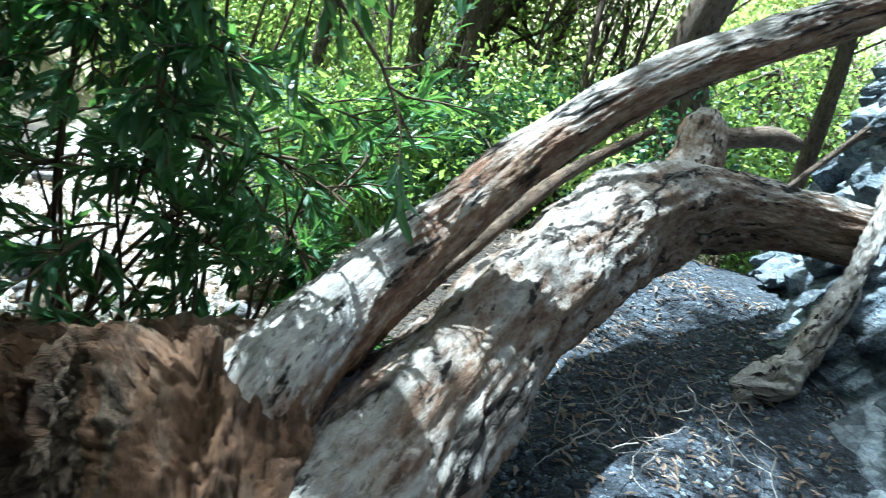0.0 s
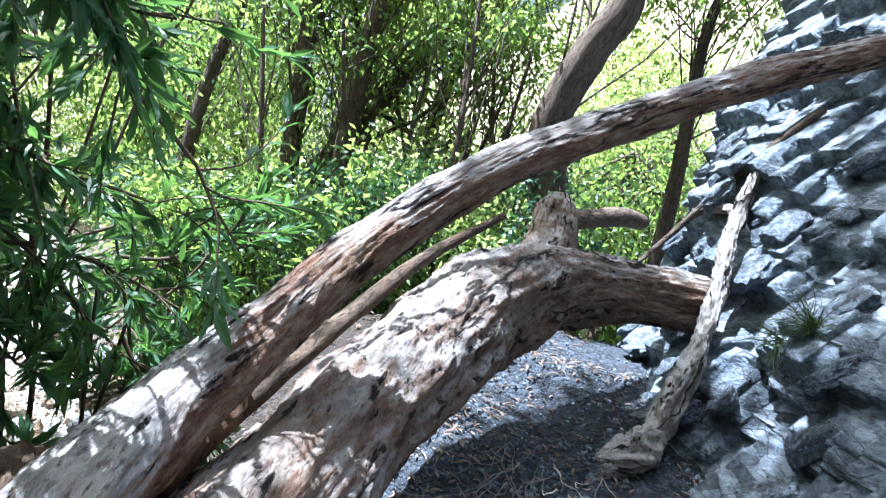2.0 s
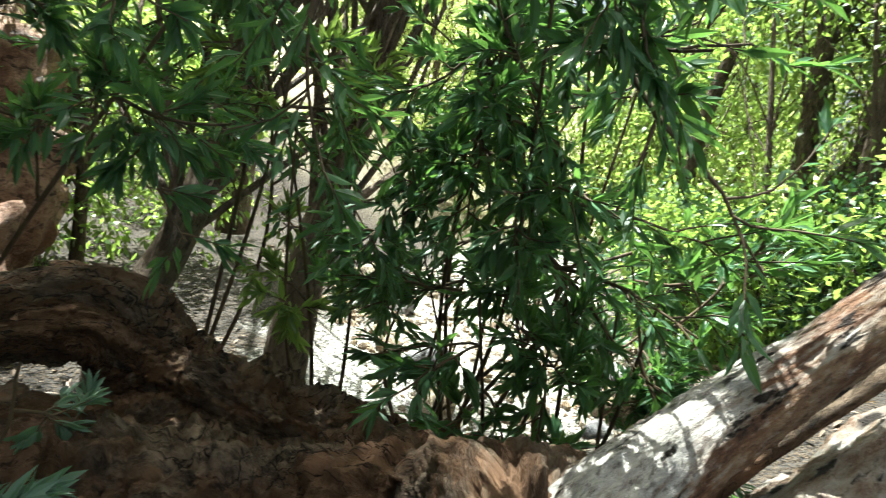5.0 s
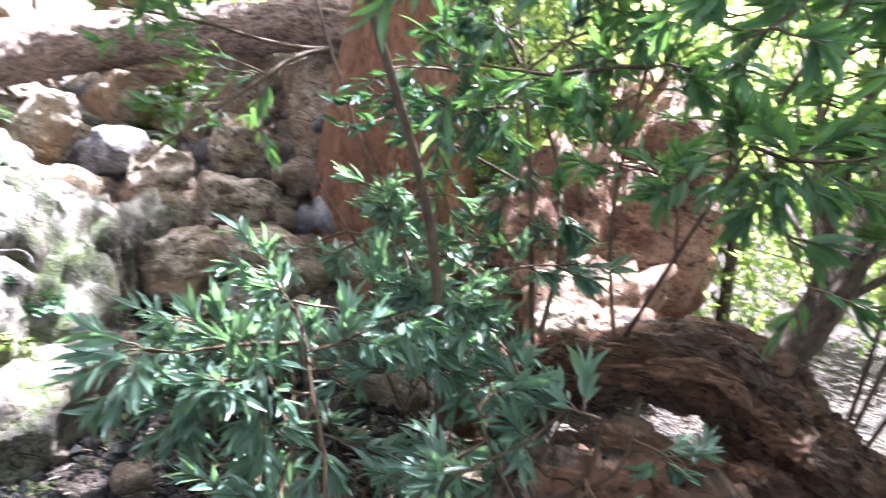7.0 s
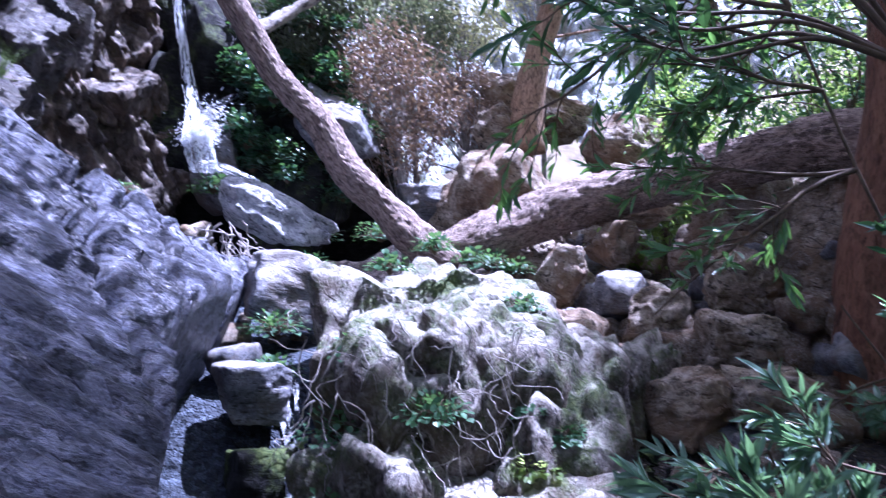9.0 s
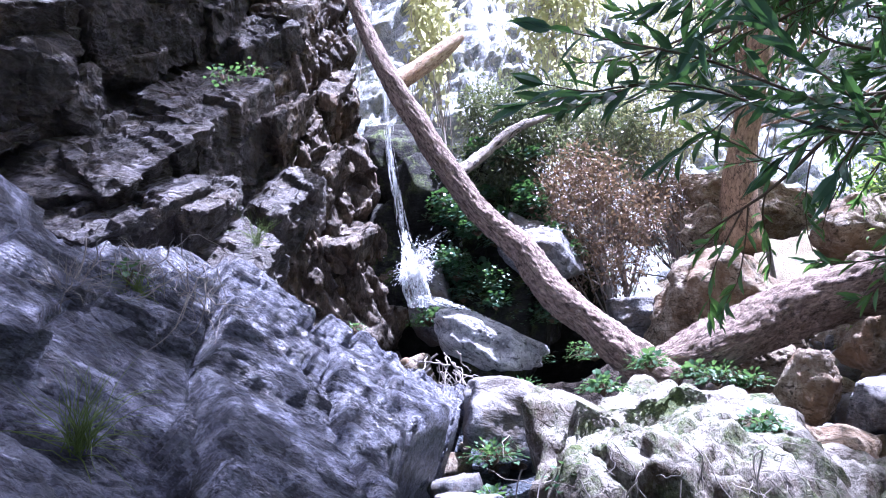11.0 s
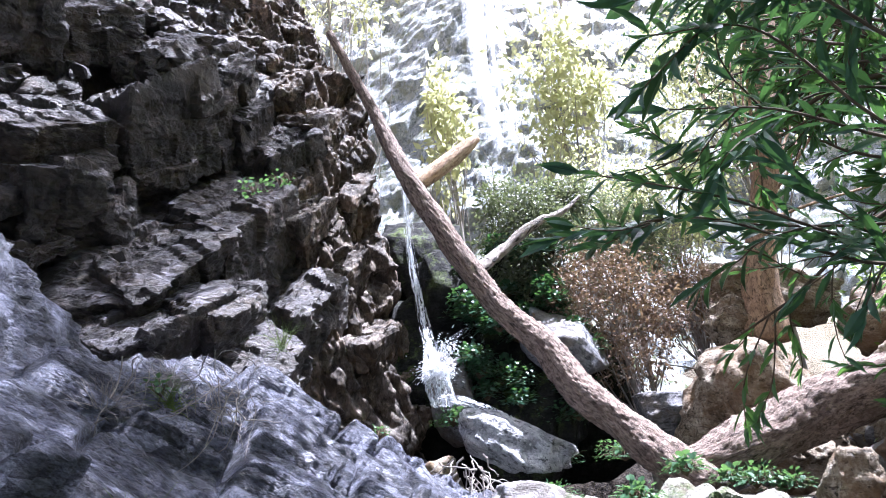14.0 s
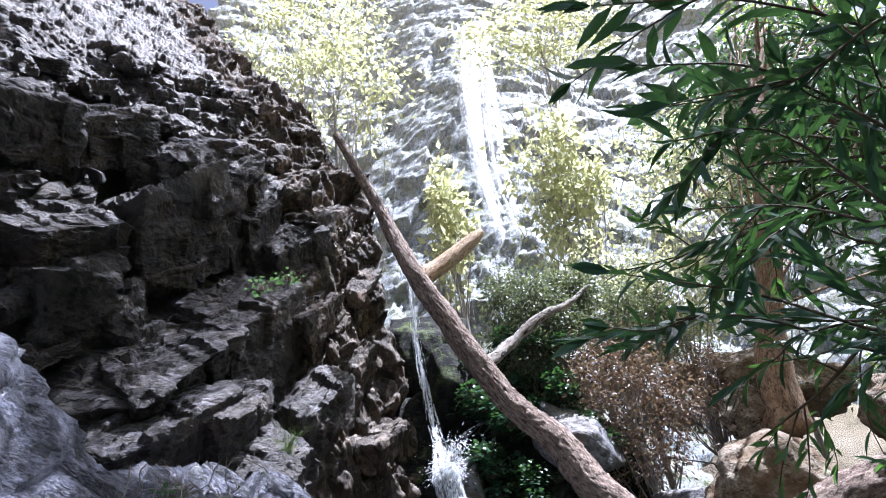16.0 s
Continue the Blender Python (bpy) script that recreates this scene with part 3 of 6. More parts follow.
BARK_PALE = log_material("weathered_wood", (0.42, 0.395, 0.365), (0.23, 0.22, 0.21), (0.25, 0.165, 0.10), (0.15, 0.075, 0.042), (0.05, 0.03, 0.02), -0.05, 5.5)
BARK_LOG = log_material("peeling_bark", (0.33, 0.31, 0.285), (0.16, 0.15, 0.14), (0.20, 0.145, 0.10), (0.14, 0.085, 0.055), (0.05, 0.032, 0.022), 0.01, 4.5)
BARK_PINK = bark_material("rough_bark", (0.05, 0.034, 0.026), (0.175, 0.125, 0.10), (0.38, 0.30, 0.25), plates=20.0, bump=1.0)
BARK_DARK = bark_material("dark_bark", (0.035, 0.025, 0.018), (0.085, 0.062, 0.045), (0.15, 0.115, 0.085))
WOOD_DEAD = log_material("dead_wood", (0.38, 0.365, 0.345), (0.22, 0.21, 0.20), (0.28, 0.25, 0.22), (0.25, 0.215, 0.185), (0.10, 0.083, 0.07), -0.12, 9.0)
WOOD_ROTTEN = bark_material("rotten_wood", (0.012, 0.008, 0.005), (0.066, 0.042, 0.027), (0.165, 0.122, 0.085), bump=1.0, bare=(0.115, 0.062, 0.033), plates=7.0)
BARK_TAN = bark_material("tan_bark", (0.11, 0.07, 0.045), (0.26, 0.165, 0.10), (0.38, 0.26, 0.17))
WOOD_TAN = bark_material("bare_limb", (0.26, 0.16, 0.09), (0.44, 0.30, 0.19), (0.6, 0.47, 0.33))
BARK_RED = bark_material("red_bark", (0.06, 0.026, 0.016), (0.145, 0.066, 0.038), (0.22, 0.115, 0.066), plates=5.0, crack=0.6)
TWIG = plain_material("twig", (0.05, 0.035, 0.022), (0.12, 0.085, 0.05))
TWIG_GREY = plain_material("dry_twig", (0.2, 0.18, 0.16), (0.38, 0.35, 0.32))
# one laurel leaf twice: shade in the first colour, sunlight in the second
LEAF_DARK = leaf_material("shaded_laurel_leaf", (0.014, 0.040, 0.026), (0.040, 0.092, 0.054), (0.13, 0.29, 0.06), rough=0.28, through=0.18)
LEAF_LAUREL = leaf_material("sunlit_laurel_leaf", (0.022, 0.058, 0.030), (0.065, 0.14, 0.066), (0.22, 0.44, 0.08), rough=0.32, through=0.32)
LEAF_MID = leaf_material("bay_leaf", (0.026, 0.060, 0.02), (0.064, 0.122, 0.034), (0.40, 0.57, 0.11), rough=0.4, through=0.5)
# brighter copy of the bay leaf with sunlight put into its colour
LEAF_LIGHT = leaf_material("sunlit_leaf", (0.045, 0.082, 0.024), (0.11, 0.17, 0.048), (0.60, 0.74, 0.20), rough=0.42, through=0.55)
LEAF_BLUE = leaf_material("grey_laurel_leaf", (0.055, 0.10, 0.075), (0.125, 0.20, 0.15), (0.25, 0.45, 0.16), rough=0.34, through=0.3)
# whitish leaf with the glare of full sun put into its colour
LEAF_SUNBLOWN = leaf_material("sun_blown_leaf", (0.14, 0.16, 0.07), (0.34, 0.34, 0.19), (0.82, 0.83, 0.42), rough=0.4, through=0.5)
LEAF_OLIVE = leaf_material("grey_leaf", (0.06, 0.075, 0.05), (0.13, 0.15, 0.1), (0.25, 0.3, 0.12), rough=0.4, through=0.3)
LEAF_DRY = leaf_material("dry_leaf", (0.10, 0.07, 0.05), (0.24, 0.18, 0.14), (0.3, 0.2, 0.1), rough=0.5, through=0.25)
LEAF_HERB = leaf_material("herb_leaf", (0.02, 0.06, 0.028), (0.055, 0.125, 0.06), (0.18, 0.34, 0.09), rough=0.45, through=0.3)
GRASS = leaf_material("grass_blade", (0.06, 0.10, 0.025), (0.13, 0.19, 0.05), (0.3, 0.4, 0.08), rough=0.5, through=0.4)
SOIL = soil_material("gravel_soil", (0.034, 0.041, 0.052), (0.045, 0.033, 0.022), (0.42, 0.40, 0.36))
FALLING = water_material("falling_water", 6.0, 0.42, 0.70, 0.8)
FOAM = plain_material("foam", (0.82, 0.85, 0.88), (0.92, 0.94, 0.96), 0.5)
VEIL = water_material("water_veil", 1.8, 0.40, 0.75, 0.5)

# ---- ground ----
HEIGHTS = np.array([
    (0, 0, 0.0), (0.4, 1.4, 0.2), (1.1, 0.7, 0.1), (1.5, 2.2, 0.0), (0.35, 2.9, 0.35), (0.4, 4.6, 1.05), (0.3, 6.4, 1.8), (1.8, 5.0, 1.35),
    (2.7, 4.5, 1.0), (2.7, 6.2, 1.65), (3.6, 7.6, 2.8), (5.0, 9.0, 4.2), (2.9, 3.1, 0.45), (3.4, 3.9, 1.0), (3.5, 2.9, 0.8), (3.3, 1.6, 0.4), (5.4, 3.4, 2.0), (2.3, 0.1, 0.25),
    (3.0, -1.8, -0.15), (5.0, -3.0, -0.2), (9.0, -6.0, -0.3), (4.6, -0.4, 0.3), (1.2, -1.3, 0.25), (0.7, -2.9, 0.7), (0.1, -1.9, 0.65),
    (0.8, -4.3, 0.95), (4.2, -6.2, 0.2), (-0.6, -1.0, 0.5), (-1.0, 2.5, 1.2), (-2.5, -4.0, 3.0)])
VALLEY = unit((0.55, -0.83, 0))


def ground_height(x, y):
    x, y = np.asarray(x, float), np.asarray(y, float)
    d2 = (x[..., None] - HEIGHTS[:, 0]) ** 2 + (y[..., None] - HEIGHTS[:, 1]) ** 2
    w = 1.0 / (d2 + 0.12) ** 1.7
    z = (w * HEIGHTS[:, 2]).sum(-1) / w.sum(-1)
    along = x * VALLEY[0] + y * VALLEY[1]
    across = -x * VALLEY[1] + y * VALLEY[0]
    r = np.sqrt(x * x + y * y)
    k = np.clip((r - 5.0) / 6.0, 0, 1)
    side = np.clip(np.abs(across - 0.5) - 6.0, 0, None)
    rise = np.where(across > 0, 0.55, 2.0)
    hills = 60 * (1 - np.exp(-side * rise / 60)) + 26 * (1 - np.exp(-np.clip(-along - 6, 0, None) * 1.0 / 26)) - 0.03 * np.clip(along, 0, 60)
    hills = hills + 12 * (1 - np.exp(-np.clip(along - 60, 0, None) / 90))
    return z * (1 - k) + hills * k


def build_ground():
    n = 300
    s = np.linspace(-1, 1, n)
    a = np.sinh(s * 7.0) / math.sinh(7.0) * 420
    X, Y = np.meshgrid(a + 1.2, a + 0.4, indexing="ij")
    x, y = X.ravel(), Y.ravel()
    z = ground_height(x, y)
    p = np.column_stack([x, y, np.zeros_like(x)])
    z = z + 0.045 * fbm(p * 2.2, 3, 4) + 0.014 * fbm(p * 11, 8, 3)
    ob = part("ground", mesh_from("ground", np.column_stack([x, y, z]), grid_faces(n, n)), SOIL)
    tagged(ob, "grey gravelly soil of a shaded creek bank", "ground", kind="structure")


# ---- bedrock ----
def jointed(P, top, front, sizes, seed, keep):
    """Breaks a smooth surface along three sets of joints, irregularly spaced, into flat-faced blocks."""
    r = np.random.default_rng(seed)
    T = unit(top)
    F = unit(np.array(front) - T * np.dot(front, T))
    S = np.cross(T, F)
    out = np.zeros_like(P)
    lumps = [0.25 * sizes[k] * fbm(P * 0.8 + 11 * k, seed + 7 * k, 2) for k in range(3)]
    for axis, size, lump in zip((T, F, S), sizes, lumps):
        x = P @ axis + lump
        lo, hi = x.min() - 2 * size, x.max() + 2 * size
        n = int((hi - lo) / size) + 3
        cut = lo + np.cumsum(r.uniform(0.45, 1.6, n)) * size
        mid = np.concatenate([[cut[0] - size / 2], (cut[:-1] + cut[1:]) / 2, [cut[-1] + size / 2]])
        k = np.clip(np.searchsorted(cut, x), 1, len(cut) - 1)
        near = np.where(np.abs(x - cut[k - 1]) < np.abs(x - cut[k]), k - 1, k)
        w = 0.10 * size
        s = np.clip((x - cut[near]) / w * 0.5 + 0.5, 0, 1)
        s = s * s * (3 - 2 * s)
        y = mid[near] + (mid[near + 1] - mid[near]) * s
        out += ((1 - keep) * x + keep * y - lump)[:, None] * axis
    return out


def rock_sheet(name, origin, U, V, nu, nv, du, dv, shape, material, label, cell=(1.0, 0.6), amp=0.3, step=0.5, turn=0.0, fine=(0.25, 0.12), famp=0.05, seed=0, rough=0.02, warp=0.07, joints=None, swell=None, facing=None):
    """A broken rock face over the plane of U and V: tilted blocks with ledges, smaller fractures on them, and relief."""
    U, V = unit(U), unit(V)
    N = unit(np.cross(U, V))
    u, v = np.meshgrid(np.linspace(*du, nu), np.linspace(*dv, nv), indexing="ij")
    u, v = u.ravel(), v.ravel()
    q = np.column_stack([u, v, np.zeros_like(u)])
    wu = u + warp * fbm(q * 1.1, seed + 20, 3)
    wv = v + warp * fbm(q * 1.1 + 9, seed + 30, 3)
    c, s = math.cos(turn), math.sin(turn)
    a, b = (wu * c + wv * s), (-wu * s + wv * c)
    x, y, r1, r2, r3, edge = cells(a / cell[0], b / cell[1], seed)
    h = amp * (0.55 * r1 - step * y * 1.6 + 0.5 * r2 * x) - 0.12 * amp * np.exp(-(edge / 0.06) ** 2)
    x, y, r1, r2, r3, edge = cells(a / fine[0], b / fine[1], seed + 50)
    h = h + famp * (0.7 * r1 - 0.9 * y + 0.5 * r2 * x) - famp * 0.35 * np.exp(-(edge / 0.08) ** 2)
    h = h + rough * fbm(q * 6, seed + 60, 5, 0.6) + 0.08 * fbm(q * 0.9, seed + 70, 2)
    h = h + shape(u, v)
    if swell:
        h = swell[0] * fbm(q * swell[1], seed + 5, 3) + shape(u, v)
    if facing is None:
        P = np.asarray(origin, float) + u[:, None] * U + v[:, None] * V + h[:, None] * N
    else:
        wall = shape(u, v)
        P = np.asarray(origin, float) + u[:, None] * U + v[:, None] * V + wall[:, None] * N + (h - wall)[:, None] * unit(facing)
    if joints:
        top, front, sizes, keep = joints
        P = jointed(P, top, front, sizes, seed + 1, keep)
        P = jointed(P, top, front, [x * 0.4 for x in sizes], seed + 2, keep * 0.85)
        P = P + N * (rough * fbm(P * 7, seed + 60, 4, 0.6))[:, None]
    f = grid_faces(nu, nv)
    tri = np.vstack([f[:, [0, 1, 2]], f[:, [0, 2, 3]]])
    ob = part(name, mesh_from(name, P, tri), material)
    return tagged(ob, label, "rock face", kind="structure")


def soft(x, width):
    x = np.clip(x / width, 0, 1)
    return x * x * (3 - 2 * x)


def flaky(x, step, lip=0.2):
    """Turns a smooth height into thin sheets with crisp broken edges."""
    k = np.floor(x / step)
    return step * (k + soft(x / step - k - (1 - lip), lip))


def ledges(a, b, period, length, seed):
    """Rows of overhanging blocks: a runs along the ledges, b across them; each block has a steep front and a sloping top."""
    r = np.random.default_rng(seed)
    n = 60
    cut = (np.cumsum(r.uniform(0.55, 1.45, n)) - n * 0.5) * period
    k = np.clip(np.searchsorted(cut, b) - 1, 0, n - 2)
    f = (b - cut[k]) / (cut[k + 1] - cut[k])
    blocks = (np.cumsum(r.uniform(0.35, 1.7, (n, n)), axis=1) - n * 0.5) * length
    out = np.zeros_like(a)
    for row in range(n):
        sel = k == row
        if not sel.any():
            continue
        x, g = a[sel], f[sel]
        j = np.clip(np.searchsorted(blocks[row], x) - 1, 0, n - 2)
        wide = blocks[row][j + 1] - blocks[row][j]
        e = (x - blocks[row][j]) / wide
        rr = r.uniform(-1, 1, (4, n))
        lip = np.clip(0.44 + 0.16 * rr[0][j] + 0.12 * (e - 0.5) * rr[3][j], 0.2, 0.7)
        tall = cut[row + 1] - cut[row]
        front = soft(g, lip * 0.55) * 0.85 + 0.15 * np.clip(g / lip, 0, 1)
        top = 1 - np.clip((g - lip) / (1 - lip), 0, 1)
        h = np.where(g < lip, front, top) * 0.50 * tall
        h = h + 0.16 * tall * rr[1][j] * soft(g, 0.3) * soft(1 - g, 0.3) + 0.22 * rr[2][j] * (e - 0.5) * tall * soft(g, 0.2) * soft(1 - g, 0.2)
        crack = np.minimum(e, 1 - e) * wide
        out[sel] = h - 0.07 * tall * np.exp(-(crack / 0.022) ** 2)
    return out


CLIFF_AT = np.array((-3.323, 3.222, 1.5))
CLIFF_U, CLIFF_V = unit((0.66, 0.75, 0)), unit((-0.12, 0.12, 0.985))
CLIFF_N = unit(np.cross(CLIFF_U, CLIFF_V))


def build_cliff():
    """The rough face behind the blocks: it leans back above its rim and turns away at the chute."""
    U, V, N, D = CLIFF_U, CLIFF_V, CLIFF_N, unit((0.60, -0.78, -0.05))
    us = np.concatenate([np.linspace(-2.6, 0.3, 30)[:-1], np.linspace(0.3, 5.1, 300), np.linspace(5.1, 7.0, 40)[1:]])
    vs = np.concatenate([np.linspace(-1.6, 0.0, 30)[:-1], np.linspace(0.0, 8.0, 380), np.linspace(8.0, 18.0, 150)[1:]])
    u, v = [g.ravel() for g in np.meshgrid(us, vs, indexing="ij")]
    q = np.column_stack([u, v, np.zeros_like(u)])
    rim = 5.0 + 0.35 * np.clip(u - 2.4, 0, 3) + 0.15 * fbm(q * 0.9, 41, 2)
    back = np.clip(v - rim, 0, None)
    end = np.clip(u - (4.86 - 0.12 * back + 0.12 * fbm(q * 1.6, 44, 3)), 0, None)
    wall = -1.5 * end ** 1.3 + 0.75 * np.clip(1.0 - v, 0, 2) ** 1.2 * (1 - 0.7 * soft(u - 3.0, 1.2)) - 0.33 * back ** 1.05
    wu = u + 0.16 * fbm(q * 0.5, 20, 3) + 0.03 * fbm(q * 3, 21, 3)
    wv = v + 0.16 * fbm(q * 0.5 + 9, 30, 3) + 0.03 * fbm(q * 3 + 9, 31, 3)
    c, s = np.cos(radians(42)), np.sin(radians(42))
    a, b = wu * c + wv * s, -wu * s + wv * c
    far = soft(u - 3.1, 0.9)
    low = 1 - 0.97 * soft(back, 0.5)
    h = (0.45 - 0.05 * far) * low * ledges(a, b, 0.9, 1.1, 12)
    h = h + (0.35 + 0.05 * far) * low * ledges(a * 0.97 + 0.2 * b, b - 0.15 * a, 0.34, 0.5, 13)
    x, y, r1, r2, r3, edge = cells(a / 0.6, b / 0.36, 15)
    h = h + (0.035 + 0.04 * far) * (r1 + 1.1 * r2 * x + 1.1 * r3 * y)
    x, y, r1, r2, r3, edge = cells(a / 0.17, b / 0.10, 16)
    h = h + 0.018 * (r1 + 1.2 * r2 * x + 1.2 * r3 * y)
    rib = np.abs(fbm(np.column_stack([u * 3.2 + 0.5 * v, v * 0.7, 0 * u]), 62, 3))
    rib2 = np.abs(fbm(np.column_stack([u * 9.0 + 2.0 * v, v * 1.8, 0 * u]), 63, 3))
    h = h + far * (0.26 * (0.5 - rib) + 0.09 * (0.5 - rib2))
    h = h + 0.02 * fbm(q * 4, 60, 5, 0.6) + 0.12 * fbm(q * 0.45, 70, 2) + 0.09 * (1 - low) * fbm(q * 2.4, 71, 5, 0.65)
    P = CLIFF_AT + u[:, None] * U + v[:, None] * V + wall[:, None] * N + (h - 0.55 + 0.15 * far)[:, None] * D
    f = grid_faces(len(us), len(vs))
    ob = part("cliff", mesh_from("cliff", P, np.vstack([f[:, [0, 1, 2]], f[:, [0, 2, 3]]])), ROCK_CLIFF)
    ob.data.materials.append(ROCK_CHUTE)
    brown = (u > 3.35 + 0.3 * fbm(q * 1.5, 64, 3))[f[:, 0]].astype(np.int32)
    ob.data.polygons.foreach_set("material_index", np.concatenate([brown, brown]))
    return tagged(ob, "dark fractured cliff of blocky grey-brown rock with ledges", "rock face", kind="structure")


def block_verts(seed, half, sub=5, chips=4):
    """A joint-bounded block: six nearly square faces, broken corners, stepped fractures."""
    r = np.random.default_rng(seed)
    d, f = icosphere(sub)
    half = np.asarray(half, float)
    n = np.vstack([np.eye(3), -np.eye(3)]) + r.normal(size=(6, 3)) * 0.13
    off = np.concatenate([r.uniform(0.9, 1.0, 6), r.uniform(1.02, 1.3, chips)])
    n = np.vstack([n, r.normal(size=(chips, 3))])
    n /= np.linalg.norm(n, axis=1)[:, None]
    inv = np.maximum(d @ n.T, 1e-3) / off
    p = d / (np.sum(inv ** 70.0, axis=1) ** (1 / 70.0))[:, None] * half
    shift = r.uniform(-40, 40, 3)
    out = p / (np.abs(p) / half).max(axis=1)[:, None] / half
    out = np.sign(out) * np.abs(out) ** 6
    out /= np.linalg.norm(out, axis=1)[:, None] + 1e-9
    w = p + 0.06 * np.column_stack([fbm(p * 2.2 + shift + 7 * k, seed + k, 3) for k in range(3)])
    for size, deep in ((0.42, 0.055), (0.17, 0.022), (0.07, 0.009)):
        g = w / size + shift
        i = np.floor(g).astype(np.int64)
        e = np.abs(g - i - 0.5).max(axis=1)
        tone = lattice(i[:, 0], i[:, 1], i[:, 2], seed + 3)
        p = p + out * (deep * (tone - 0.25 * np.clip((e - 0.46) / 0.04, 0, 1)))[:, None]
    p = p + out * (0.010 * fbm(p * 13 + shift, seed + 9, 4, 0.65))[:, None]
    return p, f


def cliff_block(cliff, seed, u0, v0, u1, v1, out, tall, deep):
    """One block of the cliff by the two ends of its upper front edge, on the cliff's own axes."""
    a = CLIFF_AT + u0 * CLIFF_U + v0 * CLIFF_V + out * CLIFF_N
    b = CLIFF_AT + u1 * CLIFF_U + v1 * CLIFF_V + out * CLIFF_N
    S = unit(b - a)
    Q = unit(np.cross(CLIFF_N, S))
    T = unit(0.72 * CLIFF_N + 0.69 * Q)
    F = np.cross(S, T)
    half = np.array([np.linalg.norm(b - a) / 2 * 1.08, deep / 2, tall / 2])
    c = (a + b) / 2 - T * half[2] - F * half[1]
    v, f = block_verts(seed, half, 6 if half[0] > 0.45 else 5 if half[0] > 0.24 else 4)
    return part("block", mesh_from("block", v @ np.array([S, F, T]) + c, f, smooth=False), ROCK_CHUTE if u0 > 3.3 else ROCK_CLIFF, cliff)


def build_cliff_blocks(cliff):
    for k, row in enumerate((
            (1.55, 1.65, 2.50, 2.50, 0.34, 0.50, 0.9), (2.35, 2.45, 3.25, 3.30, 0.36, 1.00, 0.9), (1.45, 3.44, 2.43, 4.17, 0.36, 0.95, 0.8),
            (0.70, 3.00, 1.45, 3.42, 0.30, 0.40, 0.7), (2.40, 4.15, 2.95, 4.85, 0.18, 0.90, 0.6), (2.80, 4.25, 3.30, 4.70, 0.10, 0.80, 0.5),
            (0.85, 2.62, 1.50, 2.90, 0.30, 0.75, 0.5), (1.50, 2.62, 1.78, 2.90, 0.05, 0.40, 0.3), (0.10, 4.35, 1.00, 4.55, 0.36, 1.10, 0.9))):
        cliff_block(cliff, 900 + k, *row)
    for k, row in enumerate((
            (0.95, 4.50, 1.75, 5.00, 0.26, 0.60, 0.7), (1.80, 4.45, 2.35, 4.85, 0.22, 0.50, 0.5), (2.40, 5.00, 3.05, 5.50, 0.05, 0.60, 0.6),
            (3.20, 3.85, 3.90, 4.50, 0.10, 0.75, 0.5), (3.45, 2.95, 4.05, 3.55, 0.14, 0.90, 0.5), (3.90, 4.50, 4.50, 5.20, 0.05, 0.80, 0.5),
            (3.85, 2.35, 4.40, 2.90, 0.10, 0.80, 0.5), (3.25, 1.85, 3.85, 2.35, 0.20, 0.70, 0.5), (4.25, 3.60, 4.75, 4.25, 0.05, 0.90, 0.5),
            (4.15, 1.60, 4.70, 2.10, 0.10, 0.80, 0.5), (1.45, 1.20, 2.30, 1.70, 0.42, 0.50, 0.7), (2.15, 1.50, 2.68, 1.98, 0.50, 0.45, 0.35), (2.50, 1.10, 3.15, 1.55, 0.52, 0.60, 0.7))):
        cliff_block(cliff, 920 + k, *row)
    r = np.random.default_rng(77)
    for k in range(80):
        u, v = r.uniform(0.2, 4.6), r.uniform(0.6, 5.2)
        long, rise = r.uniform(0.1, 0.38), r.uniform(0.5, 1.2)
        steep = u > 3.2
        if (1.2 < u < 3.3 and 1.4 < v < 4.3) or (steep and k % 5 > 1):
            continue
        cliff_block(cliff, 1000 + k, u, v, u + long * (0.6 if steep else 1.0), v + long * rise, r.uniform(-0.12, 0.14) - (0.06 if steep else 0.02), r.uniform(0.12, 0.45) * (1.5 if steep else 1.0), r.uniform(0.2, 0.4))
    for k in range(50):
        u, v = r.uniform(0.4, 4.4), r.uniform(0.2, 3.0)
        v = v + 5.0 + 0.35 * max(u - 2.4, 0)
        long = r.uniform(0.08, 0.4)
        cliff_block(cliff, 1200 + k, u, v, u + long, v + long * r.uniform(0.2, 0.9), -0.33 * (v - 5.0 - 0.35 * max(u - 2.4, 0)) - 0.3 + r.uniform(0.0, 0.12), r.uniform(0.1, 0.3), r.uniform(0.2, 0.4))


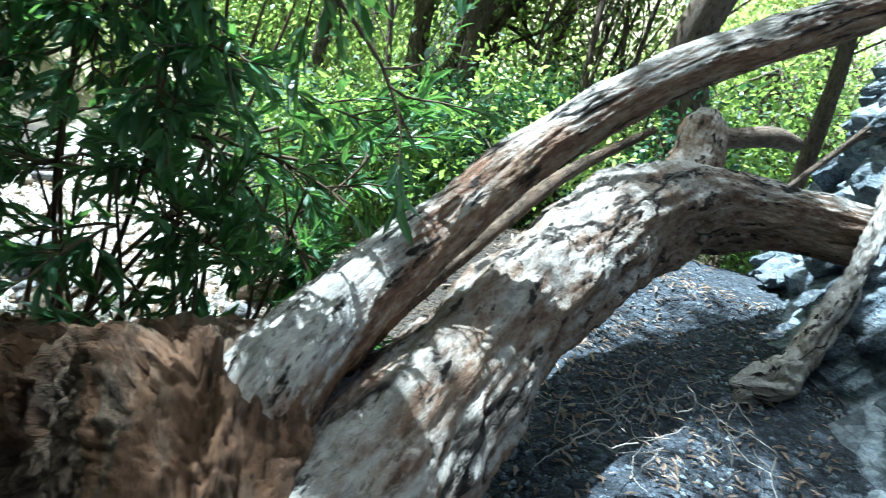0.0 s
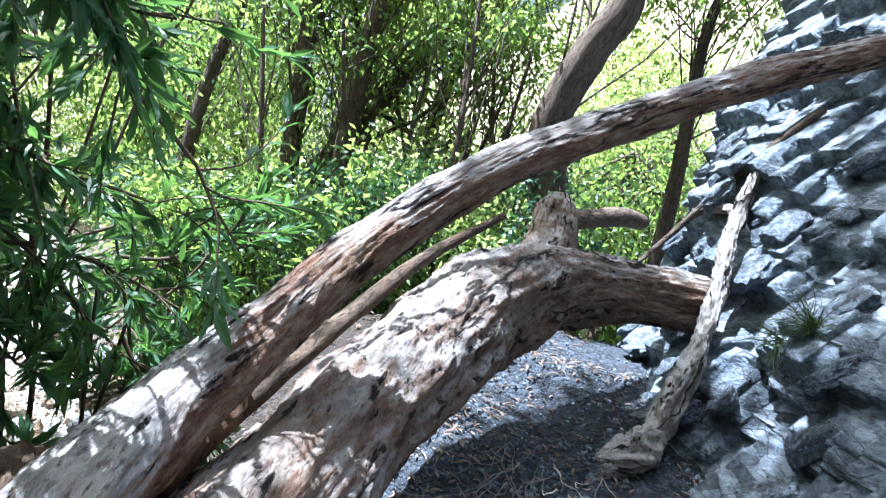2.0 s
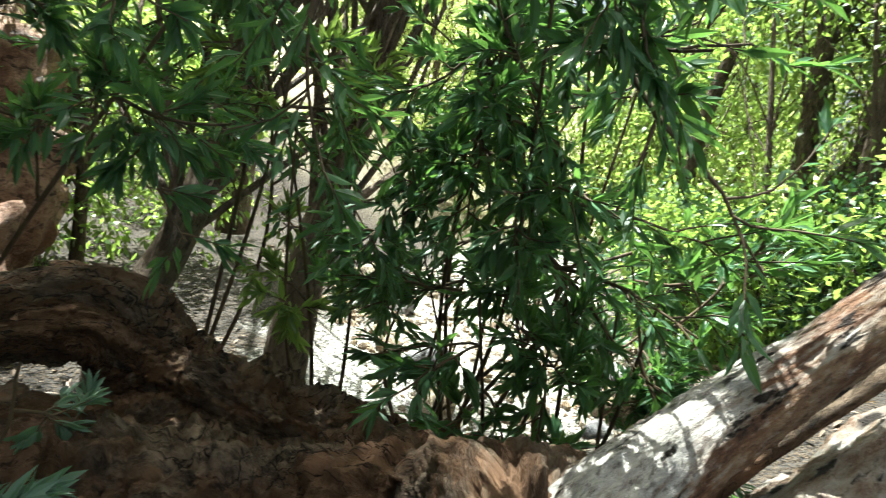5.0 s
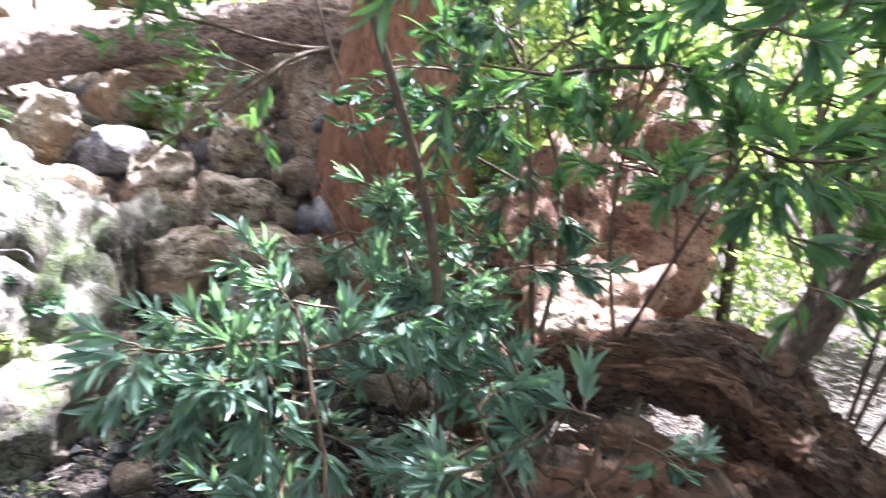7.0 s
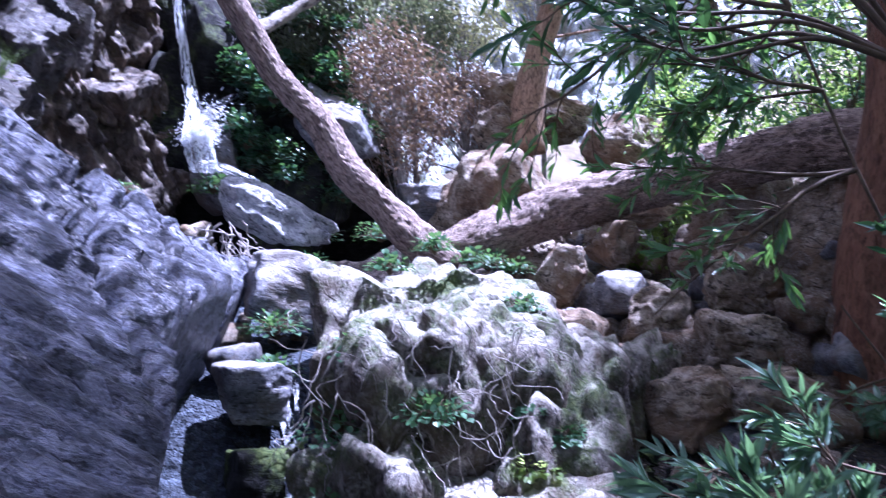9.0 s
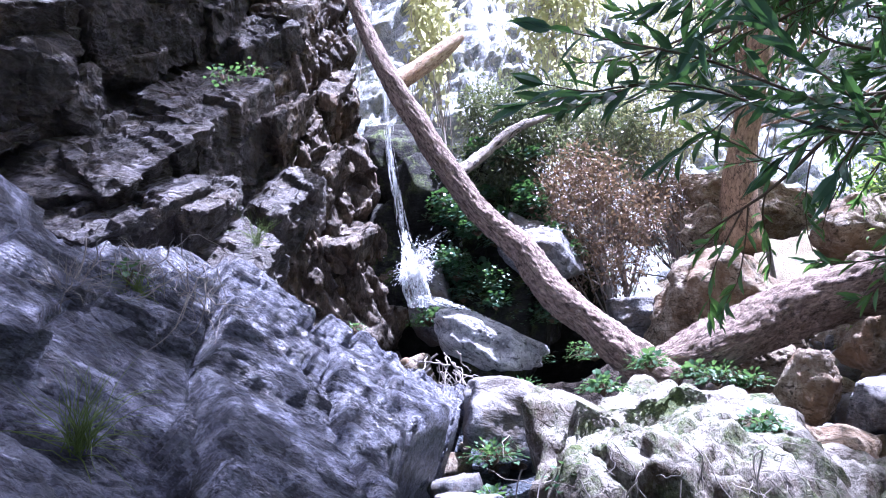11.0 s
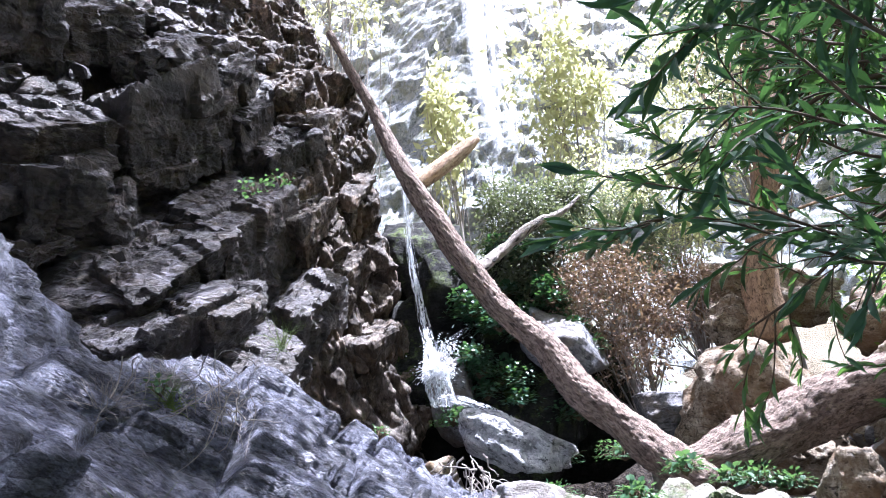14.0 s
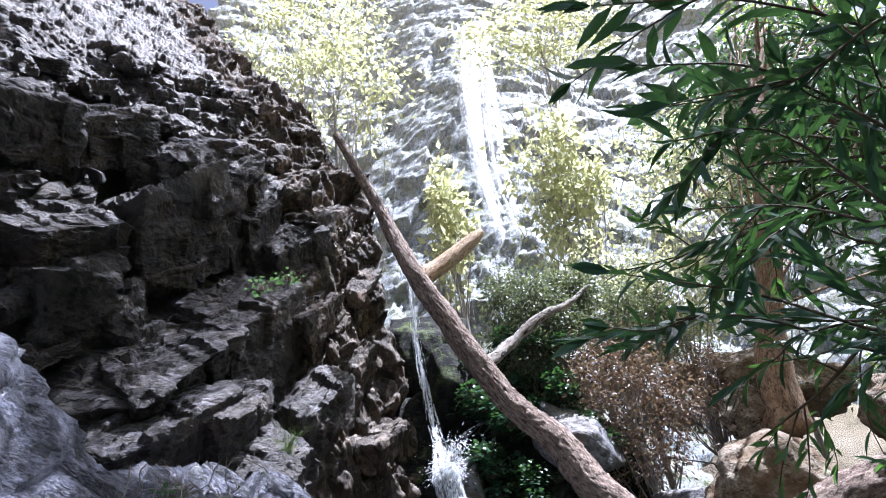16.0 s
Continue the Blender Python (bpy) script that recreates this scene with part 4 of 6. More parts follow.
def build_slab():
    U, V = unit((0.76, 0.02, -0.65)), unit((0.12, 0.99, 0.16))
    N = unit(np.cross(U, V))
    nu, nv = 360, 440
    u, v = [g.ravel() for g in np.meshgrid(np.linspace(-1.15, 2.35, nu), np.linspace(-0.9, 5.0, nv), indexing="ij")]
    q = np.column_stack([u, v, np.zeros_like(u)])
    edge = np.clip(u - 1.32 - 0.12 * np.sin(v * 2.1), 0, None)
    h = -3.6 * edge ** 1.2 - 0.22 * np.clip(0.9 - v, 0, None) ** 1.6
    h = h - 2.6 * np.clip(-0.50 - u + 0.34 * np.clip(1.9 - v, 0, 1.4) + 0.08 * fbm(q * 1.7, 51, 3), 0, None) ** 1.1
    h = h - 1.1 * np.clip(v - 3.1 - 0.85 * np.clip(u - 0.15, 0, 1.2) + 0.12 * fbm(q * 1.9, 52, 3), 0, None) ** 1.2
    a, b = u + 0.12 * v, v - 0.18 * u
    calm = 1 - soft(-h, 0.12)
    x, y, r1, r2, r3, e = cells((a + 0.1 * fbm(q, 3, 3)) / 0.9, (b + 0.1 * fbm(q + 5, 4, 3)) / 0.5, 31)
    h = h + 0.07 * (r1 + 0.9 * r2 * x + 0.9 * r3 * y)
    for along, across, rise, wave, step, seed in ((0.9, 2.6, 0.22, 0.09, 0.06, 6), (2.0, 7.0, 0.20, 0.035, 0.016, 7)):
        x = rise * b + wave * fbm(np.column_stack([a * along, b * across, 0 * a]), seed, 3, 0.5)
        h = h + (flaky(x, step, 0.14) - x) * calm
    for at, slope, wide, deep in ((0.55, 0.55, 0.03, 0.12), (1.25, 0.5, 0.024, 0.10), (1.9, 0.7, 0.018, 0.06), (0.0, 0.2, 0.018, 0.06)):
        d = u - at + slope * (v - 1.5) + 0.05 * fbm(q * 2.5, 15, 3)
        h = h - deep * np.exp(-(d / wide) ** 2) + 0.03 * soft(d, 0.03)
    h = h + 0.003 * fbm(q * 30, 9, 2)
    P = np.array((-1.35, 0.95, 1.82)) + u[:, None] * U + v[:, None] * V + h[:, None] * N
    f = grid_faces(nu, nv)
    ob = part("rock_slab", mesh_from("rock_slab", P, np.vstack([f[:, [0, 1, 2]], f[:, [0, 2, 3]]])), ROCK_SLAB)
    tagged(ob, "sloping slab of blue-grey shale with diagonal grooves", "rock face", kind="structure")


def build_bedrock():
    build_cliff_blocks(build_cliff())
    build_slab()

    # rocky bank behind the fallen trunks
    def bank(u, v):
        near = np.clip((3.4 - u) / 1.4, 0, 1)
        return near * 0.42 * np.clip(v, 0, None) + 0.17 * (1 - near) + 0.35 * np.clip(u - 4.4, 0, None) ** 1.5
    rock_sheet("rock_bank", (-0.50, -0.9, 0.35), (0.25, -0.97, 0.0), (-0.22, 0.03, 0.97), 480, 360, (-1.6, 5.6), (-0.5, 4.6), bank, ROCK_BLUE,
               "steep bank of broken blue-grey shale", seed=57, rough=0.008, joints=((0.66, 0.36, 0.66), (0.5, -0.8, 0.1), (0.065, 0.14, 0.20), 0.82), swell=(0.17, 1.5))

    # far wall of the upper fall
    def wall(u, v):
        return 0.7 * np.sin(u * 0.5 + 0.6) - 0.05 * v + 0.5 * np.abs(u - 9.5) * 0.15
    rock_sheet("fall_wall", (-12.0, 11.0, 0.5), (1, 0.02, 0), (0, 0.42, 1), 300, 400, (0, 34), (0, 46), wall, ROCK_FALL,
               "pale grey rock wall washed by the upper waterfall", (1.3, 1.9), 0.4, 0.3, 0.15, (0.4, 0.6), 0.08, 81, 0.05)


build_ground()
build_bedrock()

# ---- fallen trunks behind the camera ----
def fallen_trunk(name, pts, radii, material, label, category="fallen tree", limbs=(), **kw):
    ob = base(name, pts[0])
    shift = np.array(pts[0])
    trunk = part("trunk", tube_mesh("trunk", np.array(pts) - shift, radii, **kw), material, ob)
    made = {}
    for lname, lp, lr, lm, lk in limbs:
        made[lname] = part(lname, tube_mesh(lname, np.array(lp) - shift, lr, **lk), lm, made.get("stub", ob) if lname == "limb" else ob)
    return tagged(ob, label, category)


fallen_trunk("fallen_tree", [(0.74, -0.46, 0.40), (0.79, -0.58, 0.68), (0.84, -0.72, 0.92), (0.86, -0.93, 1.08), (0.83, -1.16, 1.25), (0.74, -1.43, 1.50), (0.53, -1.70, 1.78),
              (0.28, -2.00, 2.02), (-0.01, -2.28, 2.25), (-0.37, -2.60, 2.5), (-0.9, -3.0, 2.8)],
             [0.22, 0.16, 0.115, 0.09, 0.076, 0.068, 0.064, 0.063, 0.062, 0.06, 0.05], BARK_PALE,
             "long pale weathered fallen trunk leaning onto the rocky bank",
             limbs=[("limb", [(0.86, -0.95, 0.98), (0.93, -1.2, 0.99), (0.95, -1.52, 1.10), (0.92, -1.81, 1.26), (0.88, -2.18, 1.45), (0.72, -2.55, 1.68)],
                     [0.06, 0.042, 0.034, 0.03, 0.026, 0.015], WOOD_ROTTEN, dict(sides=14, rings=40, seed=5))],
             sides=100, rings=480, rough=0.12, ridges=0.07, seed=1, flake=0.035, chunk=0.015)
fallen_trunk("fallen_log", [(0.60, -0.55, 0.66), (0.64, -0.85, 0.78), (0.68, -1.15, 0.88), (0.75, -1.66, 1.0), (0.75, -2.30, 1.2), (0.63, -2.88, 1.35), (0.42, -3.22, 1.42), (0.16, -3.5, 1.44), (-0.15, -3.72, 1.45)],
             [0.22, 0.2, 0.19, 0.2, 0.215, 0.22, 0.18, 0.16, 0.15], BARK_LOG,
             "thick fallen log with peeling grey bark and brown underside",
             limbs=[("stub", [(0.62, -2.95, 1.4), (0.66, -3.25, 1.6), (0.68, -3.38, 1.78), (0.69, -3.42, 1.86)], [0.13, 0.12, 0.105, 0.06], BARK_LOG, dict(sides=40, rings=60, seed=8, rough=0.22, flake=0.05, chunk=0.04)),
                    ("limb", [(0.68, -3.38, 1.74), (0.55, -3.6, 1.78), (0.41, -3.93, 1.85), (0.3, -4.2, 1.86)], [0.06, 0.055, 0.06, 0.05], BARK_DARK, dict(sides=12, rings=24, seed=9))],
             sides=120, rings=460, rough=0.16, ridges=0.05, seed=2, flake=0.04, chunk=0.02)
fallen_trunk("dead_branch", [(0.10, -2.80, 0.70), (0.02, -2.93, 0.74), (-0.08, -3.08, 0.90), (-0.17, -3.34, 1.23), (-0.20, -3.56, 1.55), (-0.21, -3.82, 1.90), (-0.30, -4.08, 2.35), (-0.42, -4.3, 2.7)],
             [0.03, 0.065, 0.06, 0.048, 0.042, 0.04, 0.036, 0.025], WOOD_DEAD, "bleached dead branch with a gnarled root end", "branch",
             limbs=[("side_arm", [(-0.20, -3.42, 1.40), (-0.13, -3.30, 1.17), (-0.07, -3.18, 0.98), (-0.02, -3.05, 0.86)], [0.03, 0.035, 0.035, 0.02], WOOD_DEAD, dict(sides=16, rings=60, seed=31, rough=0.25, ridges=0.3)),
                    ("fork", [(-0.26, -3.86, 1.90), (-0.2, -4.0, 2.02), (-0.08, -4.12, 2.02), (0.02, -4.2, 1.96)], [0.04, 0.035, 0.03, 0.02], WOOD_DEAD, dict(sides=14, rings=40, seed=32, rough=0.2)),
                    ("root_end", [(0.14, -2.82, 0.74), (0.06, -2.88, 0.76), (-0.02, -2.96, 0.78), (-0.08, -3.04, 0.86)], [0.015, 0.06, 0.075, 0.05], WOOD_DEAD, dict(sides=30, rings=60, seed=33, rough=0.4, ridges=0.4, chunk=0.12))],
             sides=48, rings=240, rough=0.3, ridges=0.35, seed=3, flake=0.08, freq=3.0)
fallen_trunk("bare_twig", [(-0.52, -4.00, 2.67), (-0.21, -4.10, 2.29), (0.09, -4.15, 1.85), (0.25, -3.95, 1.60)], [0.025, 0.024, 0.02, 0.012], BARK_DARK,
             "thin dark fallen branch on the shale bank", "branch", sides=10, rings=40, seed=4)

# ---- tree that lies below the fall ----
fallen_trunk("forked_tree", [(-1.12, 6.7, 7.45), (-0.61, 6.57, 6.16), (-0.19, 6.19, 4.9), (0.41, 6.04, 3.68), (0.68, 5.94, 3.22), (0.95, 5.8, 2.9), (1.16, 5.6, 2.45), (1.46, 5.34, 2.06), (1.7, 5.08, 1.75), (1.84, 4.9, 1.6)],
             [0.05, 0.07, 0.105, 0.12, 0.12, 0.13, 0.14, 0.145, 0.15, 0.12], BARK_PINK, "forked fallen tree with rough pinkish bark below the waterfall",
             limbs=[("great_limb", [(1.64, 5.12, 1.75), (1.90, 5.07, 1.76), (2.22, 5.09, 1.85), (2.83, 5.12, 2.05), (3.4, 4.75, 2.22), (3.75, 4.2, 2.33), (3.95, 3.3, 2.4), (3.95, 2.6, 2.3)],
                     [0.10, 0.14, 0.19, 0.22, 0.21, 0.2, 0.19, 0.17], BARK_PINK, dict(sides=56, rings=280, seed=12, rough=0.10, ridges=0.09, flake=0.06)),
                    ("broken_limb", [(-0.2, 6.2, 4.85), (0.1, 6.35, 5.1), (0.47, 6.5, 5.45), (0.62, 6.55, 5.6)], [0.11, 0.1, 0.085, 0.05], WOOD_TAN, dict(sides=18, rings=30, seed=13)),
                    ("bleached_limb", [(0.39, 6.15, 3.78), (0.74, 6.41, 4.10), (1.11, 6.5, 4.40), (1.5, 6.7, 4.62), (1.8, 6.9, 4.9)], [0.07, 0.062, 0.05, 0.035, 0.015], WOOD_DEAD, dict(sides=16, rings=50, seed=14, rough=0.2, ridges=0.15))],
             sides=56, rings=360, rough=0.10, ridges=0.10, seed=11, flake=0.06)


def boulder(name, at, size, seed, material, label, turn=(0, 0, 0), planes=12, sharp=16.0, rough=0.06, strata=0.0, sub=5, pits=0.0, group=""):
    ob = part(name, rock_mesh(name, seed, size=size, planes=planes, sharp=sharp, rough=rough, strata=strata, sub=sub, pits=pits), material)
    ob.matrix_world = pose(*at, *turn)
    return tagged(ob, label, "boulder", group)


TAN = "rounded tan limestone boulder beside the creek"
GREY = "angular grey boulder among the rocks"
for at, size, seed, material, label, turn in (
        ((2.85, 6.15, 2.32), (0.72, 0.5, 0.55), 101, ROCK_TAN, "large tan boulder behind the fallen tree", (5, 10, 20)),
        ((1.32, 6.75, 3.0), (0.42, 0.4, 0.4), 102, ROCK_GREY, "purple-grey boulder at the plunge pool", (10, 30, 40)),
        ((-0.2, 6.0, 1.75), (0.38, 0.3, 0.28), 103, ROCK_TAN, "brown boulder at the foot of the cliff", (0, 10, 60)),
        ((0.62, 4.85, 1.45), (0.36, 0.3, 0.27), 104, ROCK_GREY, GREY, (0, 15, 10)),
        ((0.50, 5.90, 2.10), (0.60, 0.34, 0.27), 105, ROCK_PALE, "long pale wet slab under the cascade", (10, 33, -20)),
        ((0.03, 6.72, 2.62), (0.24, 0.26, 0.46), 146, ROCK_GREY, "dark wet boulder that the cascade strikes", (0, 6, 30)),
        ((0.22, 3.65, 0.95), (0.2, 0.22, 0.16), 106, ROCK_GREY, "flat-topped pale stone in the stream", (0, 0, 20)),
        ((2.35, 4.2, 1.1), (0.26, 0.22, 0.19), 107, ROCK_TAN, "white-grey stone beside the mound", (0, 10, 30)),
        ((2.72, 4.65, 1.5), (0.2, 0.2, 0.27), 108, ROCK_TAN, "upright pale boulder beside the trunk", (0, 8, 0)),
        ((3.05, 4.35, 1.35), (0.33, 0.25, 0.22), 109, ROCK_GREY, GREY, (0, -12, 30)),
        ((3.15, 3.95, 1.22), (0.27, 0.25, 0.21), 110, ROCK_TAN, TAN, (0, 12, 50)),
        ((3.5, 3.6, 1.45), (0.3, 0.26, 0.24), 111, ROCK_TAN, TAN, (10, 0, 15)),
        ((3.2, 3.3, 1.05), (0.27, 0.24, 0.22), 112, ROCK_TAN, TAN, (0, 0, 75)),
        ((2.62, 3.75, 0.92), (0.2, 0.18, 0.16), 113, ROCK_TAN, GREY, (20, 0, 75)),
        ((2.66, 3.15, 0.72), (0.32, 0.26, 0.26), 114, ROCK_TAN, TAN, (0, 20, 120)),
        ((3.25, 4.7, 1.75), (0.24, 0.22, 0.2), 115, ROCK_TAN, TAN, (0, 0, 10)),
        ((3.0, 2.85, 0.8), (0.3, 0.24, 0.2), 116, ROCK_TAN, TAN, (0, 0, 140)),
        ((4.35, 3.0, 1.3), (0.55, 0.8, 0.95), 132, ROCK_TAN, "brown-stained tan rock of the bank", (0, -10, 10)),
        ((4.5, 4.3, 1.6), (0.6, 0.75, 0.8), 133, ROCK_TAN, "brown-stained tan rock of the bank", (0, -10, 40)),
        ((4.2, 0.9, 0.8), (0.5, 0.55, 0.75), 134, ROCK_RED, "reddish-brown rock of the bank", (0, -5, 20)),
        ((4.15, 1.5, 0.95), (0.6, 0.6, 0.68), 150, ROCK_RED, "reddish-brown rock of the bank", (0, -5, 50)),
        ((4.9, 1.1, 1.3), (0.7, 0.8, 0.9), 151, ROCK_RED, "reddish-brown rock of the bank", (0, -8, 80)),
        ((0.3, 3.3, 0.55), (0.24, 0.2, 0.2), 152, ROCK_WET_SHADE, "dark wet stone step in the stream", (0, 5, 10)),
        ((0.22, 2.95, 0.3), (0.26, 0.22, 0.18), 153, ROCK_WET_SHADE, "dark wet stone step in the stream", (0, -5, 40)),
        ((0.32, 2.55, 0.15), (0.28, 0.24, 0.2), 154, ROCK_WET_SHADE, "dark wet stone step in the stream", (0, 5, 70)),
        ((3.3, 0.85, 0.65), (0.36, 0.36, 0.38), 118, ROCK_RED, TAN, (0, 0, 20)),
        ((2.75, 0.8, 0.75), (0.16, 0.16, 0.18), 119, ROCK_TAN, TAN, (0, 0, 20)),
        ((3.3, 6.9, 3.1), (0.45, 0.35, 0.3), 120, ROCK_TAN, TAN, (0, 25, 20)),
        ((3.9, 7.6, 3.7), (0.75, 0.5, 0.4), 121, ROCK_TAN, "broad sunlit tan rock on the far slope", (0, 10, 10)),
        ((2.9, 5.6, 1.75), (0.3, 0.25, 0.22), 122, ROCK_TAN, TAN, (0, 10, 10)),
        ((4.1, 5.5, 2.3), (0.5, 0.4, 0.35), 123, ROCK_TAN, TAN, (0, 0, 100)),
        ((4.6, 6.4, 3.0), (0.6, 0.45, 0.4), 124, ROCK_TAN, TAN, (0, 0, 10)),
        ((2.2, 6.6, 2.3), (0.3, 0.3, 0.25), 125, ROCK_GREY, GREY, (0, 0, 10)),
        ((-0.75, 1.0, 0.75), (0.55, 0.5, 0.55), 126, ROCK_GREY, "dark blue-grey boulder at the foot of the slab", (0, 20, 20)),
        # these rocks fill the alcove; their black colour stands in for its shade
        ((0.25, 7.45, 3.9), (0.55, 0.4, 0.75), 135, ROCK_WET_SHADE, "wet rock blackened to stand for shade behind the cascade", (0, 0, 30)),
        ((1.2, 7.3, 2.6), (0.6, 0.4, 0.6), 136, ROCK_WET_SHADE, "wet rock blackened to stand for shade behind the cascade", (0, 0, 70)),
        ((0.75, 7.95, 3.2), (0.85, 0.4, 1.35), 138, ROCK_WET_SHADE, "wet rock blackened to stand for shade behind the cascade", (0, 0, 10)),
        ((1.6, 7.9, 2.7), (0.75, 0.4, 1.0), 139, ROCK_WET_SHADE, "wet rock blackened to stand for shade behind the cascade", (0, 0, -15)),
        ((0.1, 7.6, 2.6), (0.9, 0.6, 1.4), 128, ROCK_WET_SHADE, "wet rock blackened to stand for shade behind the cascade", (0, 0, 10)),
        ((0.8, 6.95, 2.3), (0.62, 0.4, 0.75), 131, ROCK_WET_SHADE, "wet rock blackened to stand for shade behind the cascade", (0, 0, 15)),
        ((1.1, 7.5, 3.0), (0.8, 0.5, 0.9), 129, ROCK_WET_SHADE, "wet rock blackened to stand for shade behind the cascade", (0, 0, 50)),
        ((-0.1, 8.2, 4.4), (0.8, 0.6, 1.0), 130, ROCK_WET_SHADE, "wet rock blackened to stand for shade above the cascade", (0, 0, 80))):
    boulder("boulder", at, size, seed, material, label, turn, planes=6 if seed == 106 else 24 if seed == 105 else 12, rough=0.3 if material is ROCK_RED else 0.14 if material in (ROCK_TAN, ROCK_PALE) else 0.08, sharp=9 if material is ROCK_RED else 40, pits=0.12 if material in (ROCK_TAN, ROCK_RED) else 0.0)

v, f = block_verts(127, (0.52, 0.46, 0.72), 6)
outcrop = part("outcrop", mesh_from("outcrop", v, f), ROCK_SLAB)
outcrop.matrix_world = pose(-2.06, 2.34, 2.15, 10, -18, 15)
tagged(outcrop, "dark blocky outcrop at the foot of the cliff", "boulder")

# ---- single blocks of the shale bank ----
r_b = np.random.default_rng(41)
shards = []
for k in range(6):
    v, f = block_verts(970 + k, (1.0, 0.85, 0.4), 3)
    me = mesh_from("rock_block", v, f, smooth=False)
    me.materials.append(ROCK_BLUE)
    shards.append(me)
bank_points = np.empty(len(bpy.data.objects["rock_bank"].data.vertices) * 3, np.float32)
bpy.data.objects["rock_bank"].data.vertices.foreach_get("co", bank_points)
bank_points = bank_points.reshape(-1, 3)
bank_points = bank_points[(bank_points[:, 1] < -1.2) & (bank_points[:, 1] > -5.2) & (bank_points[:, 2] > 0.7) & (bank_points[:, 2] < 3.2)]
for k in range(200):
    p = bank_points[int(r_b.integers(0, len(bank_points)))]
    size = 0.035 + 0.13 * r_b.uniform() ** 2.0
    ob = new("rock_block", shards[int(r_b.integers(0, 6))])
    ob.parent = bpy.data.objects["rock_bank"]
    ob.matrix_world = pose(float(p[0]) - size * 0.2, float(p[1]), float(p[2]), float(r_b.uniform(-18, 18)), 38 + float(r_b.uniform(-18, 18)), float(r_b.uniform(-40, 40))) @ Matrix.Diagonal((size, size * float(r_b.uniform(0.7, 1.5)), size, 1))

mound = base("tufa_mound", (1.3, 3.75, 0.1))
for nm, at, size, seed, turn, rough, sub in (("crown_rock", (0, 0.05, 0.45), (1.02, 0.8, 1.22), 140, 20, 0.25, 6), ("lump", (-0.42, -0.42, 0.15), (0.55, 0.5, 0.72), 141, 30, 0.3, 5),
                                             ("lump", (0.55, -0.38, 0.2), (0.62, 0.5, 0.82), 142, 70, 0.3, 5), ("lump", (0.05, -0.85, -0.1), (0.8, 0.45, 0.6), 143, 5, 0.3, 5), ("lump", (0.5, 0.3, 0.75), (0.5, 0.45, 0.7), 144, 5, 0.3, 5),
                                             ("lump", (0.95, -0.15, 0.25), (0.5, 0.5, 0.85), 145, 15, 0.3, 5), ("lump", (-0.05, -0.35, 0.85), (0.5, 0.4, 0.5), 146, 15, 0.3, 5)):
    ob = part(nm, rock_mesh(nm, seed, size=size, planes=7, sharp=6, rough=rough * 0.6, sub=sub, pits=0.14, drape=0.75), ROCK_MOSSY, mound)
    ob.matrix_local = pose(*at, 0, 0, turn)
tagged(mound, "pale tufa mound overgrown with moss and herbs", "rock mound")


def ground_at(x, y):
    return float(ground_height(np.array([x]), np.array([y]))[0])


# ---- water ----
def water_sheet(name, path, width, material, label, strands=8, thin=0.3, seed=0, n=110, m=7):
    """Falling water as many thin strands that sway and cross along one path."""
    r = np.random.default_rng(seed)
    vs, fs, at = [], [], 0
    c = spline(np.column_stack([path, width]), n)
    p, w = c[:, :3], c[:, 3]
    for k in range(strands):
        t = np.linspace(0, 1, n)
        off = r.uniform(-1, 1) + 0.25 * np.sin(t * r.uniform(2, 6) + r.uniform(0, 6))
        depth = r.uniform(-0.15, 0.15)
        half = w * thin * r.uniform(0.5, 1.4) * (0.6 + 0.4 * np.sin(t * r.uniform(3, 9) + r.uniform(0, 6)))
        S, K = np.meshgrid(np.linspace(-1, 1, m), np.arange(n), indexing="ij")
        P = p[K] + np.stack([(off * w)[K] + S * half[K], depth * w[K] - 0.3 * half[K] * (1 - S ** 2), np.zeros(S.shape)], -1)
        q = P.reshape(-1, 3)
        q = q + np.column_stack([0.02 * fbm(q * 4, seed + k, 2), 0.02 * fbm(q * 5 + 7, seed + k, 2), np.zeros(len(q))])
        vs.append(q)
        fs.append(grid_faces(m, n) + at)
        at += m * n
    return tagged(part(name, mesh_from(name, np.vstack(vs), np.vstack(fs)), material), label, "waterfall", kind="structure")


water_sheet("cascade", [(-0.30, 7.15, 5.3), (-0.28, 7.08, 4.4), (-0.2, 6.98, 3.7), (-0.14, 6.84, 3.3), (-0.08, 6.66, 3.06), (-0.07, 6.46, 2.8), (-0.02, 6.36, 2.5)], [0.035, 0.04, 0.05, 0.06, 0.11, 0.14, 0.12], FALLING, "white cascade pouring down the chute", 26, 0.2, 3)
water_sheet("upper_waterfall", [(3.1, 20.6, 25.2), (2.4, 18.2, 18.8), (2.05, 16.1, 13.5), (2.2, 14.4, 9.5), (2.3, 13.0, 6.0)], [0.75, 0.62, 0.45, 0.35, 0.3], VEIL, "thin white veil of the upper waterfall", 10, 0.45, 5)
water_sheet("side_trickle", [(0.45, 7.0, 3.35), (0.47, 6.95, 3.15), (0.5, 6.9, 2.9), (0.5, 6.8, 2.6)], [0.04, 0.06, 0.08, 0.12], VEIL, "thin trickle dripping beside the cascade", 8, 0.07, 6)
water_sheet("stream", [(0.42, 3.85, 1.0), (0.4, 3.55, 0.86), (0.42, 3.3, 0.72), (0.38, 3.0, 0.52), (0.4, 2.7, 0.36), (0.42, 2.4, 0.2)], [0.05, 0.05, 0.06, 0.07, 0.08, 0.1], VEIL, "thin water trickling over dark stone steps", 9, 0.2, 10)
